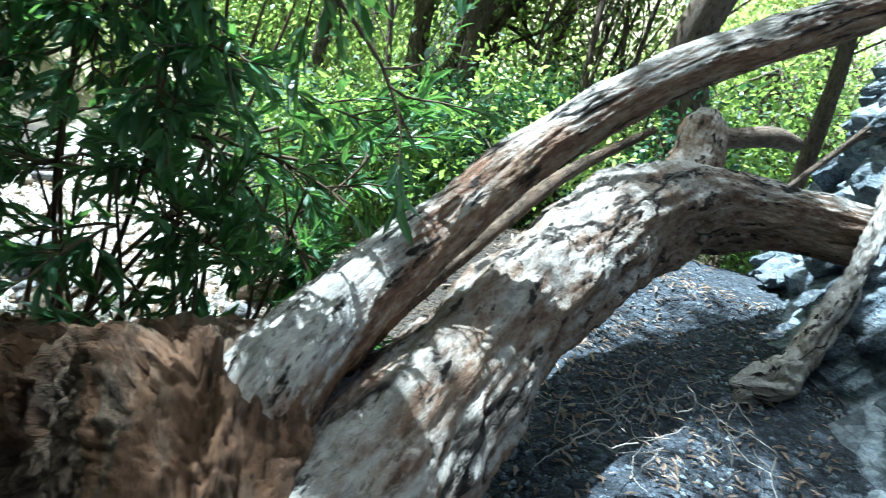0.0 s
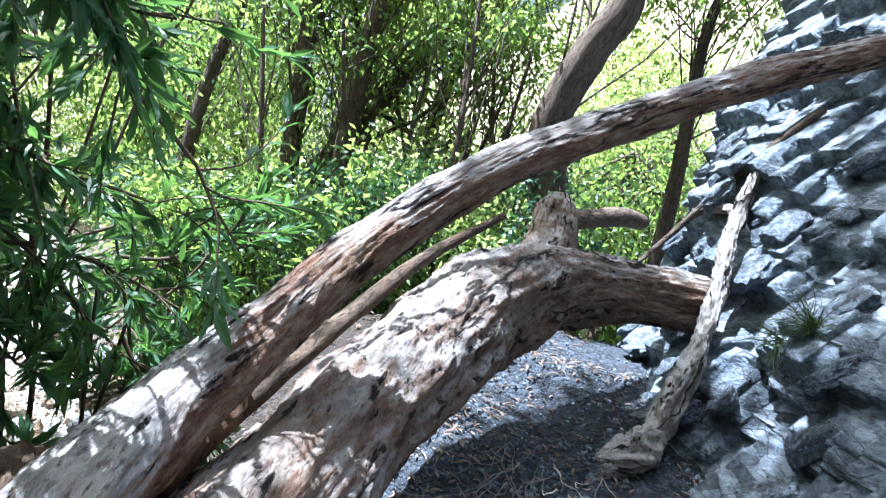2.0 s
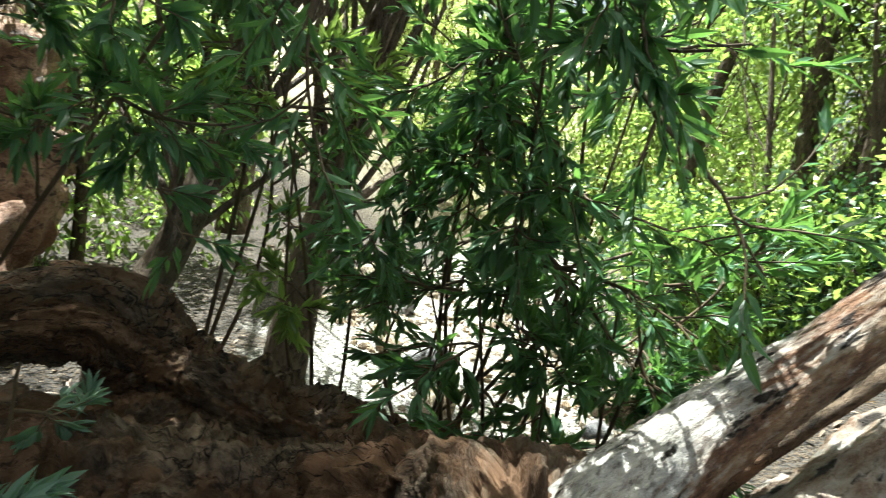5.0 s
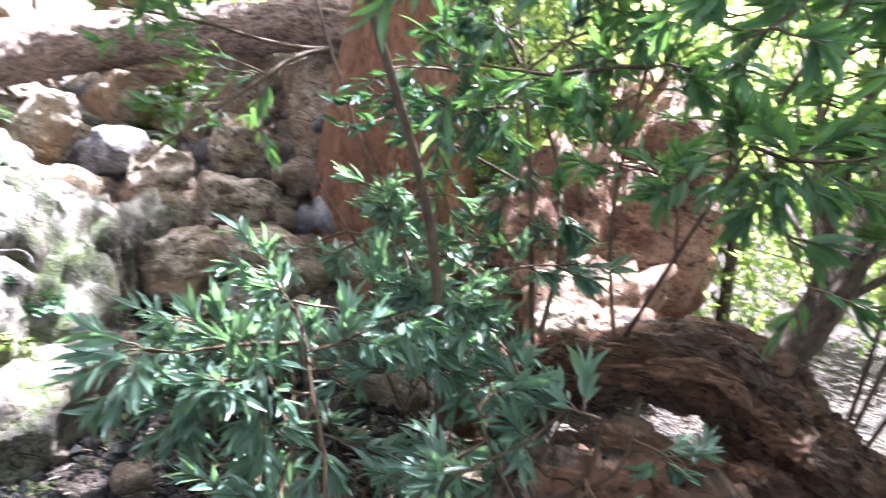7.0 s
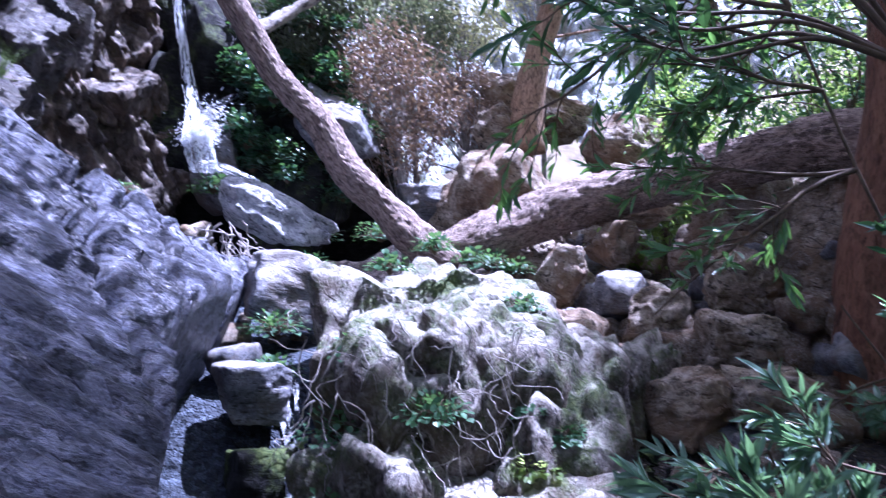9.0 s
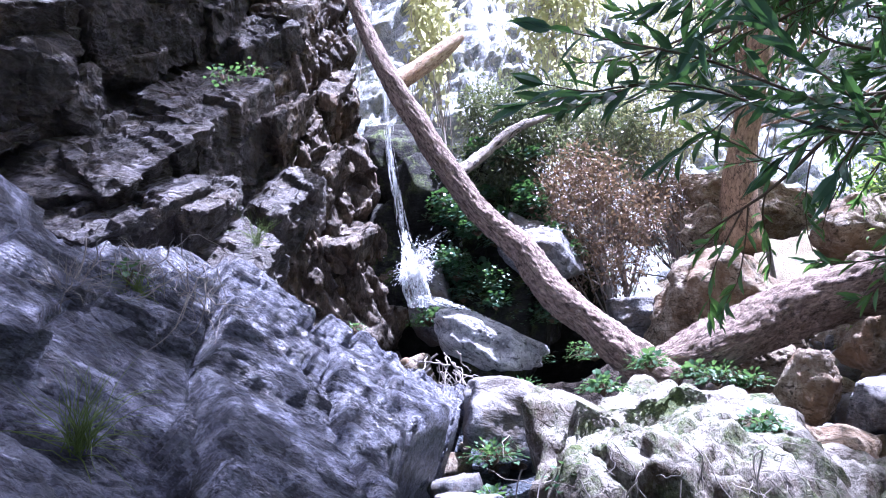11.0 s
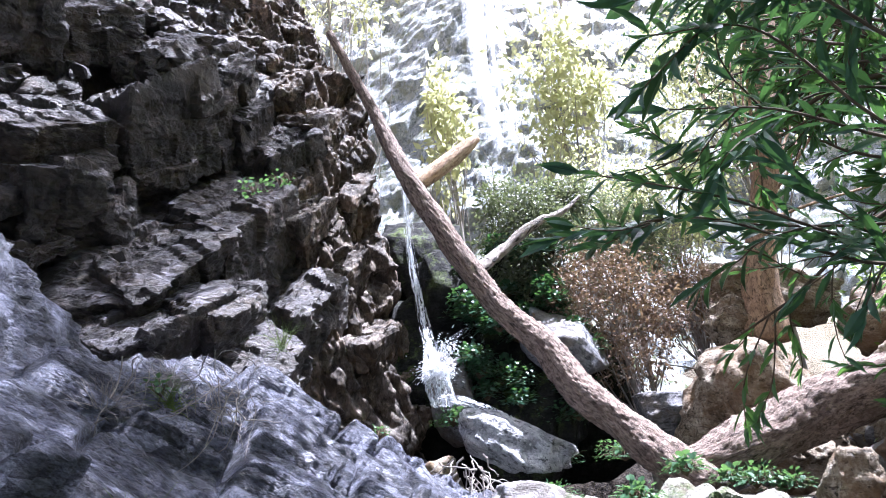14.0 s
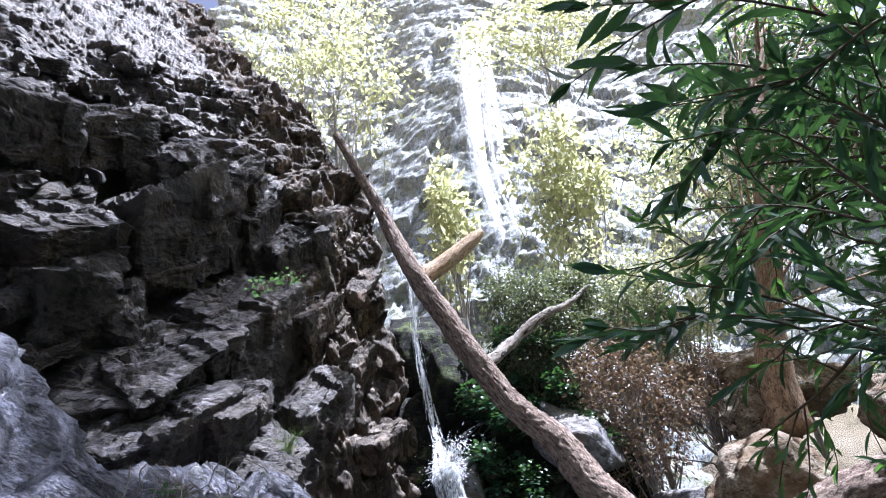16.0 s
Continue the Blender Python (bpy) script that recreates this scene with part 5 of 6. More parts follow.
water_sheet("spray", [(-0.04, 6.38, 2.62), (0.14, 6.16, 2.52), (0.36, 6.0, 2.39), (0.62, 5.85, 2.22), (0.88, 5.72, 2.0)], [0.1, 0.1, 0.1, 0.11, 0.12], FALLING, "white water running over the wet slab", 16, 0.16, 7)
water_sheet("side_spray", [(-0.04, 6.6, 3.08), (0.12, 6.62, 3.24), (0.28, 6.66, 3.34), (0.46, 6.7, 3.4)], [0.05, 0.035, 0.03, 0.03], VEIL, "thin water thrown sideways off the boulder", 7, 0.12, 12)

def splash(at, reach, count, seed, label):
    """Water that bursts on a stone: a cloud of bright drops and short streaks thrown outwards."""
    r = np.random.default_rng(seed)
    curves = []
    for _ in range(count):
        d = r.normal(size=3) * np.array([1.0, 0.8, 0.7])
        p = d * reach * r.uniform(0.1, 0.55)
        h = unit(d + np.array([0, 0, -0.8]))
        curves.append((np.array([p, p + h * r.uniform(0.008, 0.035)]), 0.0035 * r.uniform(0.4, 1.3), 0.0015))
    ob = part("splash", thin_tubes("splash", curves, 4), FOAM)
    ob.location = at
    return tagged(ob, label, "splash", kind="stuff")


splash((-0.06, 6.42, 2.88), 0.2, 1800, 8, "white splash where the cascade strikes the stones")
splash((0.05, 6.5, 3.12), 0.26, 260, 9, "white splash where the cascade strikes the stones")

# ---- rotten stump ----
stump = base("rotten_stump", (2.1, 0.1, 0.2))
for nm, pts, rad, sd in (
        ("root_arch", [(2.3, 0.95, 0.40), (2.35, 0.75, 0.68), (2.35, 0.45, 0.82), (2.38, 0.18, 0.86), (2.36, 0.0, 0.76), (2.25, -0.2, 0.62), (2.05, -0.5, 0.52), (1.7, -0.8, 0.5), (1.2, -0.75, 0.55)], [0.16, 0.15, 0.13, 0.13, 0.16, 0.19, 0.2, 0.2, 0.2], 21),
        ("rotten_log", [(1.65, 1.0, 0.22), (1.72, 0.6, 0.36), (1.78, 0.1, 0.42), (1.64, -0.35, 0.48), (1.42, -0.6, 0.60), (1.2, -0.72, 0.68), (1.05, -0.72, 0.84), (0.88, -0.64, 0.86), (0.70, -0.5, 0.74)], [0.18, 0.25, 0.27, 0.25, 0.22, 0.2, 0.19, 0.19, 0.16], 22),
        ("root_knot", [(2.2, 0.75, 0.2), (2.1, 0.5, 0.45), (2.05, 0.35, 0.56), (2.1, 0.1, 0.5), (2.15, -0.15, 0.45)], [0.2, 0.2, 0.17, 0.16, 0.18], 23)):
    part(nm, tube_mesh(nm, np.array(pts) - np.array(stump.location), rad, sides=110, rings=360, rough=0.34, ridges=0.08, seed=sd, freq=4.0, chunk=0.13, flake=0.05, pieces=2.0), WOOD_ROTTEN, stump)
tagged(stump, "crumbling brown rotten log with a hole through its arched root", "rotten log")

# ---- rubble ----
def rubble(name, kinds, centre, half, count, sizes, material_of, label, seed, group, category="stone", sub=3, heap=0.0, joined=False):
    """Loose stones strewn over the ground in a box of the plan; alike stones share a mesh, far heaps are one mesh a material."""
    r = np.random.default_rng(seed)
    meshes, heaps = {}, {}
    for _ in range(count):
        x, y = np.array(centre) + r.uniform(-1, 1, 2) * np.array(half)
        k = int(r.integers(0, kinds))
        material = material_of[int(r.integers(0, len(material_of)))]
        if (k, material) not in meshes:
            me = rock_mesh("stone", seed * 50 + k, size=(1.0, 0.8, 0.68), planes=9, sharp=40, rough=0.09, sub=sub)
            me.materials.append(material)
            meshes[k, material] = me
        size = sizes[0] + (sizes[1] - sizes[0]) * r.uniform() ** 2.2
        at = pose(x, y, ground_at(x, y) + size * 0.3 + heap * r.uniform() * np.clip((x - centre[0]) / half[0] + 1, 0, 2), *r.uniform(-25, 25, 2), r.uniform(0, 360)) @ Matrix.Diagonal((size, size, size, 1))
        if joined:
            me = meshes[k, material]
            co = np.empty(len(me.vertices) * 3, np.float32)
            me.vertices.foreach_get("co", co)
            tri = np.empty(len(me.polygons) * 3, np.int32)
            me.polygons.foreach_get("vertices", tri)
            m = np.array(at)
            vs, fs = heaps.setdefault(material, ([], []))
            fs.append(tri.reshape(-1, 3) + sum(len(v) for v in vs))
            vs.append(co.reshape(-1, 3) @ m[:3, :3].T + m[:3, 3])
            continue
        ob = new(name, meshes[k, material])
        ob.matrix_world = at
        tagged(ob, label, category, group)
    for material, (vs, fs) in heaps.items():
        tagged(part("rubble", mesh_from("rubble", np.vstack(vs), np.vstack(fs)), material), label, "rubble", kind="stuff")


rubble("stone", 7, (3.15, 3.7), (0.55, 1.1), 60, (0.09, 0.27), (ROCK_TAN, ROCK_TAN, ROCK_TAN, ROCK_GREY), "broken tan and grey stone on the slope", 2, "stones below the slope", sub=3)
rubble("stone", 7, (3.2, 5.6), (0.85, 1.6), 95, (0.08, 0.30), (ROCK_TAN, ROCK_TAN, ROCK_GREY), "broken tan and grey stone on the slope", 3, "stones below the slope", sub=3, joined=True)
rubble("stone", 7, (3.95, 3.3), (0.55, 1.0), 20, (0.1, 0.34), (ROCK_TAN, ROCK_TAN, ROCK_RED), "broken tan and grey stone on the slope", 9, "stones below the slope", sub=3)
rubble("stone", 7, (3.5, 3.2), (0.55, 0.95), 110, (0.10, 0.27), (ROCK_TAN, ROCK_TAN, ROCK_TAN, ROCK_GREY), "broken tan and grey stone on the slope", 10, "stones below the slope", sub=3, heap=0.55)
rubble("stone", 6, (4.0, 7.0), (1.3, 1.6), 75, (0.1, 0.42), (ROCK_TAN, ROCK_TAN, ROCK_GREY), "broken tan and grey stone on the slope", 4, "stones below the slope", sub=3, joined=True)
rubble("stone", 6, (0.75, 4.9), (0.6, 1.3), 28, (0.06, 0.2), (ROCK_GREY, ROCK_TAN), "small stone in the stream bed", 5, "stones in the stream", sub=3)
rubble("stone", 6, (2.2, 5.8), (0.5, 0.5), 18, (0.10, 0.26), (ROCK_TAN, ROCK_GREY), "broken tan and grey stone on the slope", 12, "stones below the slope", sub=3)
rubble("stone", 6, (2.2, 2.2), (0.9, 0.9), 26, (0.06, 0.22), (ROCK_TAN, ROCK_GREY), "small stone in the stream bed", 6, "stones in the stream", sub=3)
rubble("stone", 6, (5.0, -3.0), (2.2, 1.4), 24, (0.06, 0.25), (ROCK_TAN, ROCK_GREY), "pale stone in the sunlit creek bed", 7, "stones in the creek bed", joined=True)


# ---- trees ----
def tree(name, trunk, radii, crown_at, crown_size, leaves, leaf, material, label, seed, shape=LEAF_FAR, bark=BARK_DARK, clumps=36, category="tree", limb=0.5):
    """A leaning trunk, limbs towards leaf clumps, and a crown of loose leaves round the clumps."""
    rng = np.random.default_rng(seed)
    ob = base(name, trunk[0])
    o = np.array(trunk[0])
    t = np.array(trunk) - o
    part("trunk", tube_mesh("trunk", t, radii, sides=14, rings=40, rough=0.08, ridges=0.06, seed=seed), bark, ob)
    c = rng.normal(size=(clumps, 3))
    c = c / np.linalg.norm(c, axis=1)[:, None] * rng.uniform(0.3, 1.0, clumps)[:, None] ** 0.6
    c = np.array(crown_at) - o + c * np.array(crown_size)
    path = spline(t, 30)
    stems = []
    for p in c:
        root = path[rng.integers(10, 30)]
        mid = (root + p) / 2 + rng.normal(size=3) * 0.12 * np.linalg.norm(p - root)
        stems.append((spline([root, mid, p], 8), radii[-1] * limb + 0.006, 0.003))
    tagged(part("branchwork", thin_tubes("branchwork", stems), bark, ob), kind="stuff")
    which = rng.integers(0, clumps, leaves)
    spread = rng.normal(size=(leaves, 3)) * np.array(crown_size) * rng.uniform(0.1, 0.26, (clumps, 1))[which]
    pos = c[which] + spread
    d = spread / (np.linalg.norm(spread, axis=1)[:, None] + 1e-6) + rng.normal(size=(leaves, 3)) * 0.6 + np.array([0, 0, -0.35])
    part("crown", leaf_mesh("crown", pos, d, rng.uniform(0.7, 1.3, leaves) * leaf, shape, seed, 0.45), material, ob)
    return tagged(ob, label, category)


BAY = "bay tree with a slender dark trunk and bright green leaves"
tree("tree", [(1.05, -5.35, 0.9), (1.15, -5.3, 1.9), (1.29, -5.19, 2.47), (1.09, -5.18, 3.16), (0.89, -5.18, 3.61), (1.0, -5.2, 4.2), (1.1, -5.4, 6.5)], [0.2, 0.17, 0.15, 0.15, 0.13, 0.1, 0.05], (0.8, -6.9, 7.2), (2.0, 1.3, 1.3), 6000, 0.11, LEAF_MID,
     "thick leaning tree trunk rising beside the shale bank", 201, limb=0.12)
tree("tree", [(4.04, -6.15, 0.1), (4.09, -6.21, 1.59), (3.95, -6.39, 2.12), (3.90, -6.42, 2.96), (3.82, -6.48, 4.14), (3.7, -6.6, 6)], [0.17, 0.15, 0.14, 0.12, 0.1, 0.05], (3.7, -6.9, 4.4), (1.8, 1.2, 2.6), 6500, 0.085, LEAF_LIGHT, BAY, 202)
tree("tree", [(4.0, -6.3, 0.1), (3.93, -6.42, 1.99), (3.40, -6.47, 2.97), (2.83, -6.59, 3.90), (2.4, -6.7, 5.0)], [0.1, 0.09, 0.075, 0.06, 0.03], (2.9, -7.0, 3.2), (1.4, 1.0, 2.0), 6000, 0.085, LEAF_LIGHT, BAY, 203)
tree("tree", [(3.9, -5.6, 0.0), (4.06, -5.63, 1.51), (4.12, -5.61, 3.22), (4.11, -5.63, 3.92), (4.2, -5.6, 6)], [0.1, 0.085, 0.07, 0.06, 0.03], (4.7, -5.9, 3.4), (1.5, 1.2, 2.6), 6000, 0.085, LEAF_MID, BAY, 204)
tree("tree", [(3.84, -5.88, 0.1), (3.97, -5.67, 1.07), (4.14, -5.63, 3.11), (4.24, -5.62, 4.05), (4.3, -5.6, 6.0)], [0.11, 0.10, 0.085, 0.07, 0.03], (4.5, -6.2, 4.6), (1.3, 1.0, 1.6), 4500, 0.085, LEAF_MID, BAY, 211, limb=0.2)
tree("tree", [(3.34, -5.43, 0.3), (3.34, -5.5, 1.79), (3.31, -5.46, 3.02), (3.22, -5.43, 4.0), (3.1, -5.4, 6.0)], [0.12, 0.11, 0.09, 0.075, 0.03], (3.0, -6.0, 4.8), (1.3, 1.0, 1.5), 4500, 0.085, LEAF_LIGHT, BAY, 212, limb=0.2)
tree("tree", [(5.25, -4.94, -0.3), (5.18, -5.25, 0.64), (5.09, -5.38, 2.41), (4.92, -5.58, 3.8), (4.8, -5.8, 5.5)], [0.10, 0.09, 0.075, 0.06, 0.03], (5.0, -6.0, 4.0), (1.4, 1.0, 1.6), 4500, 0.085, LEAF_MID, BAY, 213, limb=0.2)
tree("tree", [(2.9, -7.31, 0.3), (3.22, -7.21, 2.43), (2.93, -7.08, 3.71), (2.59, -7.1, 4.65), (2.2, -7.1, 6.0)], [0.10, 0.09, 0.075, 0.06, 0.03], (1.9, -7.2, 4.9), (1.5, 0.8, 1.2), 5000, 0.085, LEAF_LIGHT, BAY, 214, limb=0.2)
tree("tree", [(0.3, -7.4, 1.2), (0.3, -7.3, 2.6), (0.35, -7.1, 4.0), (0.2, -7.0, 5.0)], [0.09, 0.08, 0.06, 0.03], (0.3, -7.0, 4.9), (1.2, 0.8, 0.9), 3600, 0.085, LEAF_MID, BAY, 215, limb=0.2)
tree("tree", [(6.4, 4.7, 2.2), (6.5, 4.7, 3.2), (6.6, 4.8, 4.6)], [0.08, 0.06, 0.03], (6.6, 4.8, 4.6), (1.3, 1.6, 1.5), 5200, 0.09, LEAF_MID, "bushy bay tree above the tan rocks", 216, limb=0.2)
tree("tree", [(7.0, 2.4, 2.2), (7.1, 2.5, 3.2), (7.2, 2.6, 4.2)], [0.08, 0.06, 0.03], (7.2, 2.6, 4.2), (1.3, 1.6, 1.5), 5200, 0.09, LEAF_LIGHT, "bushy bay tree above the tan rocks", 217, limb=0.2)
# added tree: its high, unseen crown keeps the sun off the rotten log
tree("tree", [(6.6, -0.9, 0.4), (6.5, -0.9, 3.0), (6.0, -0.6, 6.0), (4.8, -0.5, 8.2)], [0.16, 0.14, 0.1, 0.05], (5.0, 0.2, 8.6), (1.3, 1.3, 0.6), 5500, 0.13, LEAF_MID, "bay tree added to shade the rotten log, its crown out of view", 218, clumps=16, limb=0.3)
# its crown is unseen and thickened to shade the laurels and rocks
tree("tree", [(3.85, 2.45, 0.5), (3.82, 2.45, 1.2), (3.8, 2.42, 1.9), (3.72, 2.4, 2.45), (3.66, 2.4, 3.2), (3.6, 2.4, 6.0), (3.5, 2.4, 9.5)], [0.62, 0.56, 0.47, 0.32, 0.25, 0.21, 0.1], (3.4, 1.6, 9.6), (1.5, 1.6, 0.8), 6500, 0.13, LEAF_MID,
     "broad red-barked tree trunk with a flared base", 219, bark=BARK_RED, limb=0.15)
tree("tree", [(3.38, 6.55, 2.9), (3.46, 6.5, 3.65), (3.68, 6.45, 4.4), (3.91, 6.38, 5.2), (4.5, 6.6, 7.0), (5.6, 7.2, 9.2)], [0.24, 0.17, 0.14, 0.13, 0.1, 0.05], (6.2, 7.4, 9.6), (1.1, 1.1, 0.8), 900, 0.09, LEAF_MID, "tan-barked leaning tree on the sunlit slope", 220, bark=BARK_TAN, limb=0.3)
# added tree: its unseen crown stands between the sun and the stony bank
tree("tree", [(7.6, 2.2, 2.6), (7.6, 2.3, 5.0), (7.2, 2.6, 7.5), (6.6, 2.9, 9.0)], [0.2, 0.17, 0.12, 0.05], (6.6, 2.8, 9.0), (1.4, 1.6, 0.7), 9000, 0.14, LEAF_MID, "bay tree added to shade the stony bank, its crown out of view", 222, limb=0.2)
tree("tree", [(8.2, 8.6, 5.0), (7.8, 8.5, 6.5), (7.0, 8.3, 7.8), (6.2, 8.2, 8.6)], [0.16, 0.14, 0.1, 0.04], (6.2, 8.2, 8.0), (2.0, 1.6, 2.2), 7500, 0.13, LEAF_DARK, "dark bay tree on the slope above the rocks", 221, limb=0.3)
rng_t = np.random.default_rng(7)
for k in range(40):
    a = rng_t.uniform(-176, -66)
    d = rng_t.uniform(7.0, 13) if k < 30 else rng_t.uniform(13, 20)
    if -142 < a < -98:
        d += 8
    x, y = -math.sin(radians(a)) * d, math.cos(radians(a)) * d
    g = ground_at(x, y)
    hgt = rng_t.uniform(4.5, 8) if a > -150 else rng_t.uniform(3.0, 5.0)
    lean = rng_t.normal(size=2) * 0.6
    tree("tree", [(x, y, g - 0.2), (x + lean[0] * 0.3, y + lean[1] * 0.3, g + hgt * 0.35), (x + lean[0], y + lean[1], g + hgt * 0.85)], [0.10, 0.08, 0.04],
         (x + lean[0] * 0.6, y + lean[1] * 0.6, g + hgt * 0.52), (1.6, 1.6, hgt * 0.5), 4800, 0.10 if d < 13 else 0.14, LEAF_LIGHT if rng_t.uniform() < 0.4 else LEAF_MID, BAY, 300 + k)
for k in range(16):
    a, d = rng_t.uniform(-172, -128), rng_t.uniform(5.2, 8.5)
    x, y = -math.sin(radians(a)) * d, math.cos(radians(a)) * d
    g = ground_at(x, y)
    tree("shrub", [(x, y, g - 0.1), (x + 0.05, y, g + 0.5), (x + 0.1, y + 0.1, g + 1.0)], [0.03, 0.025, 0.015], (x, y, g + 0.75), (0.7, 0.7, 0.75), 3200, 0.075,
         (LEAF_LIGHT, LEAF_MID, LEAF_DARK)[k % 3], "low bushy green shrub on the forest floor", 360 + k, category="shrub", limb=0.3)

for k in range(22):
    a, d = (rng_t.uniform(-100, -62), rng_t.uniform(4.6, 9.0)) if k < 12 else (rng_t.uniform(-66, -34), rng_t.uniform(6.4, 10.0))
    x, y = -math.sin(radians(a)) * d, math.cos(radians(a)) * d
    g = ground_at(x, y)
    tree("shrub", [(x, y, g - 0.1), (x + 0.05, y, g + 0.7), (x + 0.1, y + 0.1, g + 1.6)], [0.05, 0.04, 0.02], (x, y, g + 1.3), (0.8, 0.8, 1.25), 3600, 0.08,
         (LEAF_DARK if k >= 12 else LEAF_LIGHT) if k % 2 else LEAF_MID, "tall bushy green shrub beside the creek", 420 + k, category="shrub", limb=0.3)
tree("tree", [(2.78, 0.1, 0.2), (2.81, 0.08, 0.58), (3.01, -0.09, 0.91), (3.15, -0.23, 1.26), (3.5, -0.5, 2.2), (3.9, -0.8, 3.4)], [0.11, 0.10, 0.085, 0.075, 0.06, 0.03], (4.0, -0.9, 3.6), (0.9, 0.9, 0.9), 3000, 0.09, LEAF_MID, "leaning dark trunk of a bay tree behind the rotten log", 441)
tree("tree", [(3.5, -0.8, 0.1), (3.52, -0.86, 0.74), (3.65, -0.96, 1.11), (3.9, -1.2, 2.2), (4.3, -1.5, 4.0)], [0.13, 0.12, 0.10, 0.08, 0.04], (4.4, -1.6, 4.2), (1.0, 1.0, 1.0), 3000, 0.09, LEAF_MID, "brown leaning trunk of a bay tree beside the creek", 442)

for k in range(9):
    x, y = rng_t.uniform(1.6, 3.6), rng_t.uniform(-6.4, -4.4)
    g, lean = ground_at(x, y), rng_t.normal(size=2) * 0.3
    tree("sapling", [(x, y, g - 0.1), (x + lean[0] * 0.3, y + lean[1] * 0.3, g + 1.3), (x + lean[0], y + lean[1], g + 3.0)], [0.035, 0.03, 0.015], (x + lean[0], y + lean[1], g + 3.0), (0.6, 0.6, 0.7), 500, 0.08, LEAF_MID,
         "slender bare-stemmed bay sapling", 460 + k, clumps=8, category="sapling", limb=0.3)

# added unseen trees on the cliff top; crowns over the creek dapple the rocks
for k, (root, crown, size, n) in enumerate((((-4.0, -3.6), (2.3, -2.3, 8.6), (1.3, 1.6, 0.6), 4600), ((-4.2, -0.6), (1.8, 3.0, 8.8), (1.3, 1.3, 0.7), 2300), ((-4.4, 2.2), (0.6, 5.2, 12.6), (1.6, 1.7, 0.6), 5500))):
    g = ground_at(*root)
    tree("tree", [(root[0], root[1], g - 0.3), (root[0] + 1.2, root[1], max(g + 2, 7.0)), ((root[0] + crown[0]) / 2, crown[1], crown[2] + 1.0), crown], [0.22, 0.18, 0.12, 0.05], crown, size, n, 0.14, LEAF_MID,
         "unseen oak added on the cliff top to dapple the light below", 390 + k, clumps=18)

# crowns on the slope by the upper fall
for at, size, n, leaf, material, label, seed in (
        ((1.35, 7.5, 4.8), (0.72, 0.5, 0.95), 13000, 0.06, LEAF_OLIVE, "grey-green shrub growing beside the cascade", 401),
        ((2.0, 7.1, 3.5), (0.9, 0.5, 0.75), 8500, 0.055, LEAF_DRY, "half-dry brownish shrub below the wall", 402),
        ((2.5, 7.9, 4.7), (0.75, 0.5, 0.8), 6500, 0.06, LEAF_OLIVE, "grey-green shrub growing beside the cascade", 411),
        ((3.4, 8.5, 5.3), (0.9, 0.6, 0.9), 5200, 0.07, LEAF_SUNBLOWN, "sunlit yellow-green shrub below the wall", 412),
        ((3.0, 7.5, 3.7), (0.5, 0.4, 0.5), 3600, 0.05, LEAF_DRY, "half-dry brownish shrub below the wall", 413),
        ((2.7, 8.8, 5.6), (0.9, 0.7, 1.0), 2400, 0.08, LEAF_SUNBLOWN, "sunlit yellow-green shrub below the wall", 403),
        ((2.6, 10.5, 9.0), (1.0, 0.7, 1.8), 1700, 0.2, LEAF_SUNBLOWN, "sunlit maple sapling before the waterfall", 404),
        ((0.4, 9.5, 7.6), (0.4, 0.5, 1.5), 900, 0.19, LEAF_SUNBLOWN, "sunlit maple sapling before the waterfall", 405),
        ((-1.6, 9.5, 11.0), (1.3, 0.8, 1.5), 1500, 0.15, LEAF_SUNBLOWN, "sunlit tree leaning over the cliff's edge", 406),
        ((5.2, 9.5, 8.0), (1.7, 1.0, 2.0), 4200, 0.11, LEAF_SUNBLOWN, "pale green tree on the slope beside the fall", 407),
        ((3.5, 12.2, 15.0), (2.5, 0.8, 1.2), 2600, 0.16, LEAF_SUNBLOWN, "sunlit tree above the waterfall", 408),
        ((-2.6, 11.0, 14.5), (2.0, 0.9, 1.5), 2400, 0.15, LEAF_SUNBLOWN, "sunlit tree above the waterfall", 409)):
    g = at[2] - size[2] * 1.5 if "cascade" in label else min(ground_at(at[0], at[1]), at[2] - size[2] * 1.2)
    tree("shrub" if "shrub" in label else "tree", [(at[0] + 0.2, at[1] + 0.2, g), (at[0] + 0.1, at[1], (g + at[2]) / 2), at], [0.05, 0.04, 0.02], at, size, n, leaf, material, label, seed, bark=TWIG_GREY, category="shrub" if "shrub" in label else "tree", limb=0.3)


# ---- laurels close to the camera ----
DROOP = 0.12


